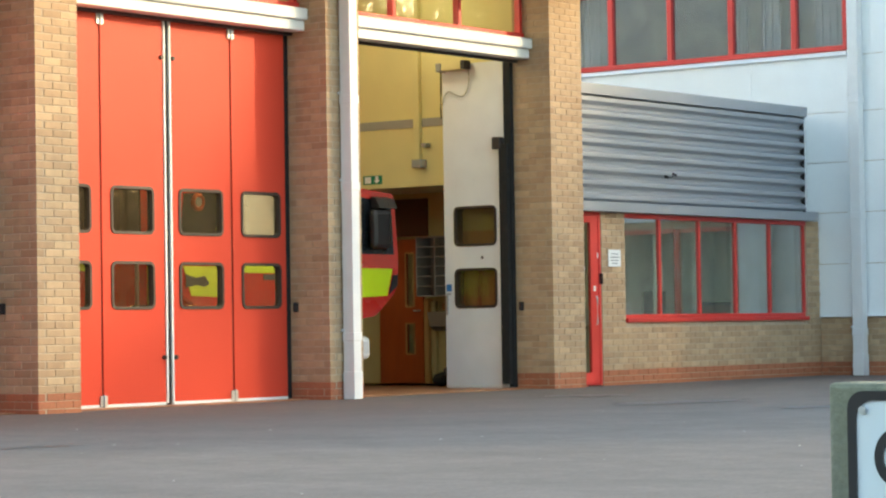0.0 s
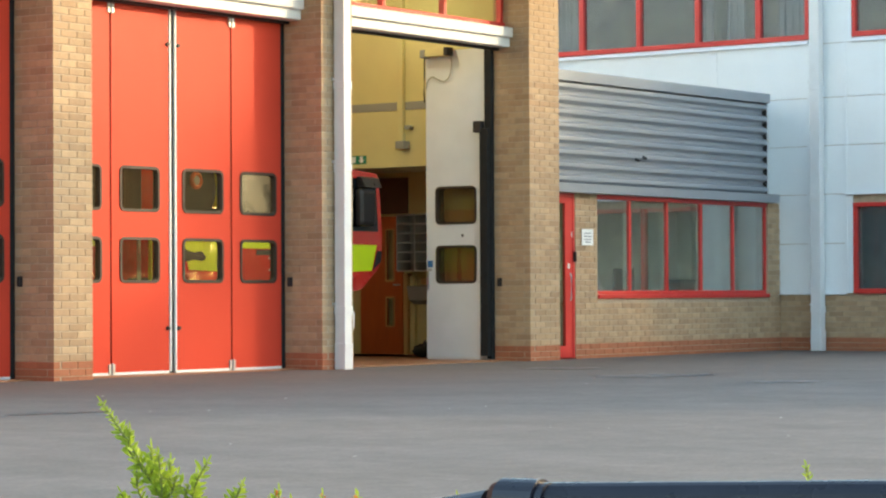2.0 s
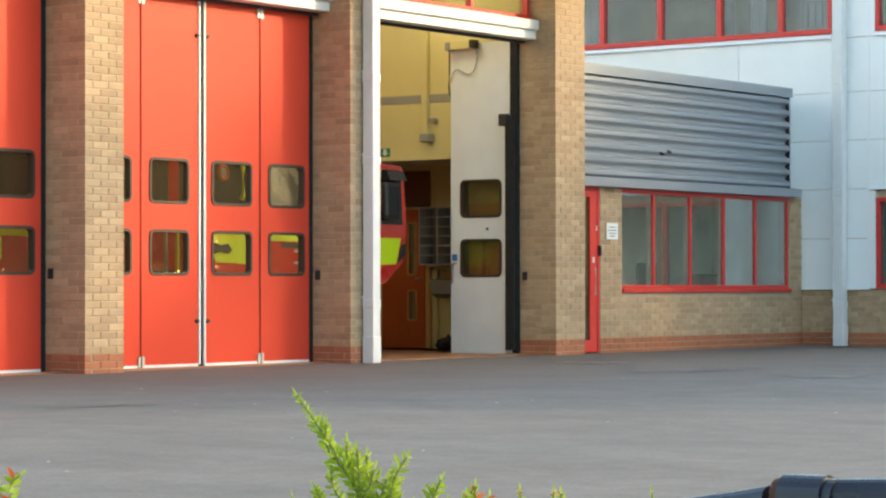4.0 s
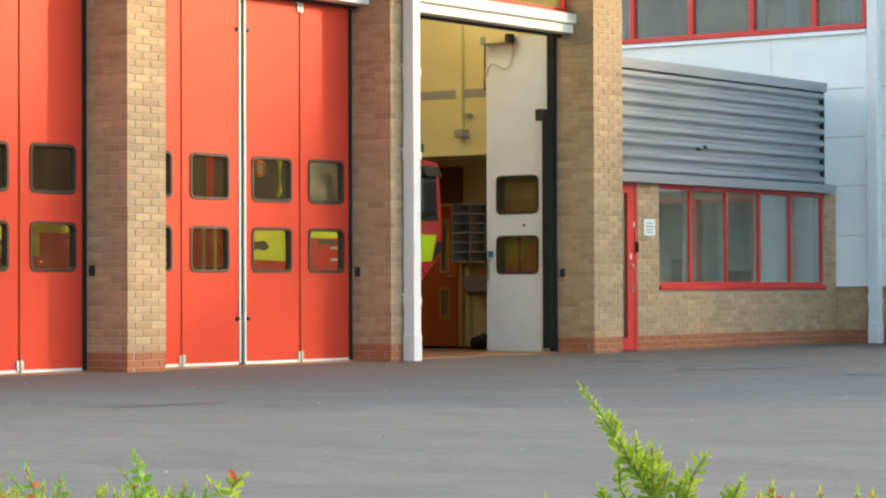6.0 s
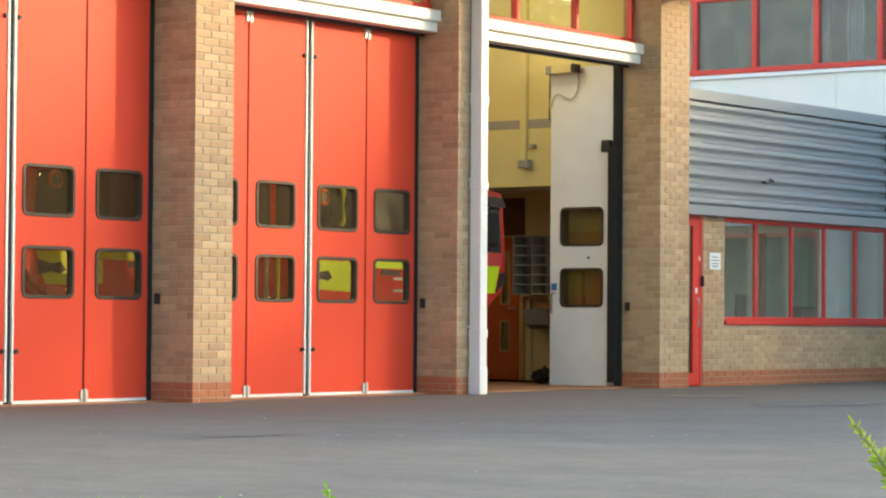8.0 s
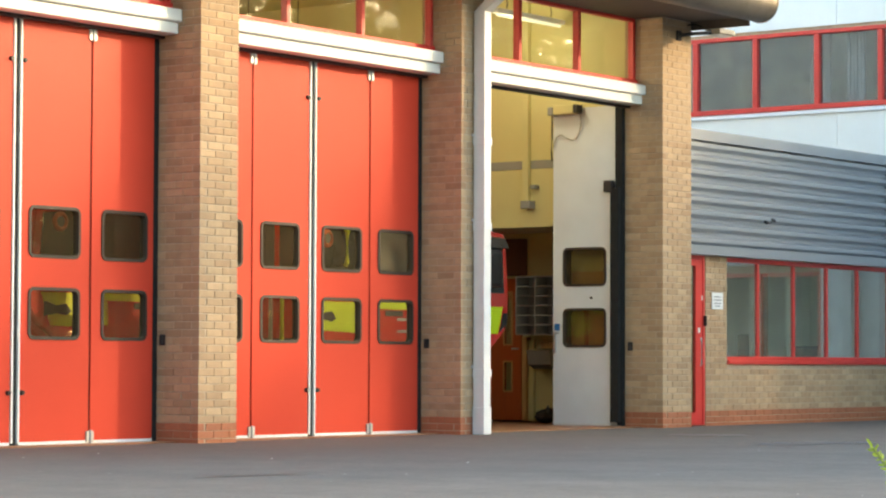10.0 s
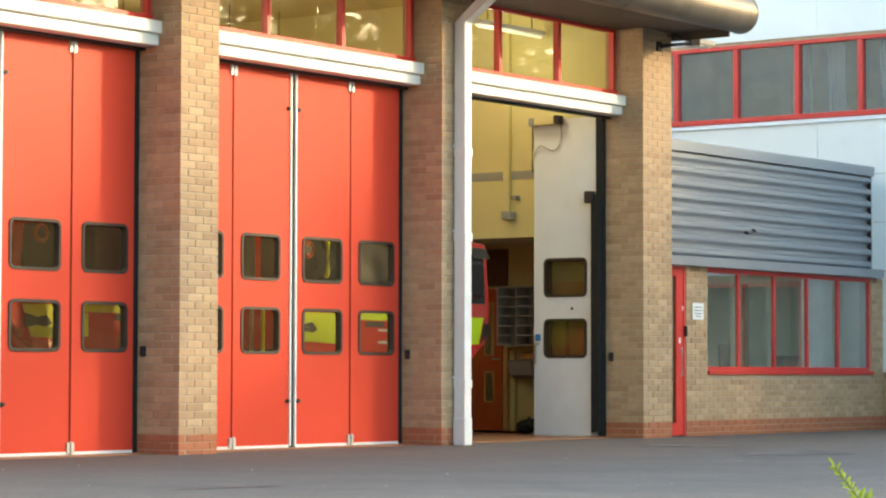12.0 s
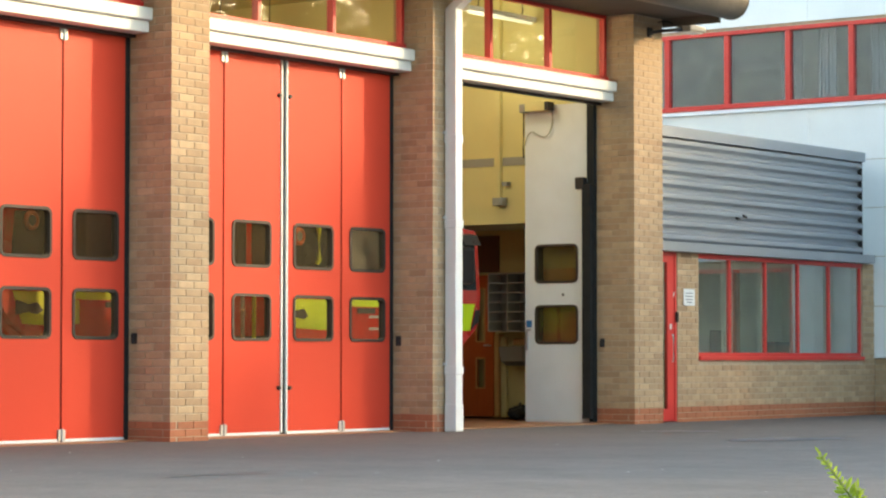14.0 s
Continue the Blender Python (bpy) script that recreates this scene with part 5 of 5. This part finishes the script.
def tree_screen():
    """An unseen belt of trees, added round the open side of the yard to block and darken the low sky."""
    rnd = random.Random(31)
    vs, fs = [], []
    for k in range(260):
        a = radians(165 + 215 * k / 259)
        d = 58 + rnd.uniform(-6, 6)
        cx, cy = -5 + d * math.cos(a), -8 + d * math.sin(a)
        hh = rnd.uniform(6.0, 10.0)
        for q in range(150):
            p = Vector((cx + rnd.gauss(0, 1.3), cy + rnd.gauss(0, 1.3), abs(rnd.gauss(0.5, 0.28)) * hh))
            u = Vector((rnd.gauss(0, 1), rnd.gauss(0, 1), rnd.gauss(0, 0.7))).normalized()
            w = u.orthogonal().normalized()
            s = rnd.uniform(0.35, 0.75)
            n = len(vs)
            vs += [p, p + u * s + w * s * 0.5, p + u * 2 * s, p + u * s - w * s * 0.5]
            fs.append((n, n + 1, n + 2, n + 3))
    me = bpy.data.meshes.new("sky_screen_trees")
    me.from_pydata(vs, [], fs)
    me.materials.append(TREE_LEAF)
    return tagged(new("sky_screen_trees", me), "unseen dark green tree belt added to darken low sky reflections", "trees", kind="stuff")


tree_screen()

# pale grit and litter scattered on the yard
rnd = random.Random(55)
bm = bmesh.new()
for k in range(70):
    u, v = rnd.uniform(4, 24), rnd.uniform(-7, 7)
    x, y = -26.5 + 0.805 * u + 0.593 * v, -17.0 + 0.593 * u - 0.805 * v
    if y > -0.6:
        continue
    s = rnd.uniform(0.004, 0.009)
    bmesh.ops.create_icosphere(bm, subdivisions=1, radius=s, matrix=Matrix.Translation((x, y, s * 0.2)) @ Matrix.Diagonal((1.3, 0.9, 0.5, 1)))
tagged(part("grit", bm, GREY_SHELF), "pale grit and litter scattered on the asphalt", "grit", kind="stuff")

# ---------- bricks, last ----------
BRICK_MESH = {}


def brick_mesh(length, material):
    key = (round(length, 3), material.name)
    if key not in BRICK_MESH:
        bm = box(-length / 2, length / 2, 0, 0.09, 0, 0.069 if material == RED_BRICK else 0.0645)
        bmesh.ops.bevel(bm, geom=bm.edges[:], offset=0.0035, segments=1, affect="EDGES")
        me = bpy.data.meshes.new("brick")
        bm.to_mesh(me)
        bm.free()
        me.materials.append(material)
        BRICK_MESH[key] = me
    return BRICK_MESH[key]


def run_lengths(length, half_first):
    """Stretchers along a run, starting with a half brick on every other course."""
    out, a = [], 0.0
    first = 0.1065 if half_first else 0.219
    while a < length - 0.03:
        l = min(first if not out else 0.219, length - a)
        out.append((a, l))
        a += l + 0.0045
    return out


brick_rnd = random.Random(9)


def lay(parent, corner, along, z, length, half_first, material, rest=None):
    """One course along the face: along x the face looks to -y, along y (towards -y or +y) it looks to -x."""
    ux, uy = along
    for a, l in run_lengths(length, half_first):
        if l < 0.025:
            continue
        m = a + l / 2
        proud = brick_rnd.uniform(-0.0015, 0.002)
        x, y = corner[0] + ux * m, corner[1] + uy * m
        turn = 0 if ux else -90
        if ux:
            y -= proud
        else:
            x -= proud
        mm = pose(x, y, z + brick_rnd.uniform(-0.001, 0.001), 0, brick_rnd.uniform(-0.25, 0.25), turn)
        if rest is None:
            ob = new("brick", brick_mesh(l, material))
            ob.parent = parent
            ob.matrix_local = mm
        else:
            rest.append((mm, l))


def joined(name, rest, material, parent):
    verts, faces = [], []
    for mm, l in rest:
        me = brick_mesh(l, material)
        n = len(verts)
        verts += [mm @ v.co for v in me.vertices]
        faces += [[n + i for i in p.vertices] for p in me.polygons]
    me = bpy.data.meshes.new(name)
    me.from_pydata(verts, [], faces)
    me.materials.append(material)
    ob = new(name, me)
    ob.parent = parent
    return tagged(ob, kind="stuff")


Z_BASE, COURSE = -0.030, 0.0750
for name, (x0, w, core) in PIERS.items():
    rest = []
    for k in range(67):
        z = Z_BASE + k * COURSE
        material = RED_BRICK if k < 3 else BRICK
        keep = None if k < (56 if w < 0.6 else 47) else rest
        if k % 2:
            lay(core, (x0, 0.0), (1, 0), z, w, False, material, keep)
            lay(core, (x0, 0.1025), (0, 1), z, PD - 0.1025, False, material, keep)
        else:
            lay(core, (x0 + 0.1125, 0.0), (1, 0), z, w - 0.1125, False, material, keep)
            lay(core, (x0, 0.0), (0, 1), z, PD, False, material, keep)
    joined("brickwork", rest, BRICK, core)

for k in range(29):
    z = Z_BASE + k * COURSE
    material = RED_BRICK if k < 3 else BRICK
    if k < 10:
        lay(front, (1.272, FY), (1, 0), z, WX - 1.272 + 0.02, k % 2 == 0, material)
    else:
        lay(front, (1.272, FY), (1, 0), z, 0.518, k % 2 == 0, material)
        lay(front, (6.322, FY), (1, 0), z, WX - 6.322 + 0.02, k % 2 == 0, material)
for k in range(11):
    z = Z_BASE + k * COURSE
    lay(wing, (WX + 0.02, -3.3), (0, 1), z, 3.3 + FY, k % 2 == 0, RED_BRICK if k < 3 else BRICK)
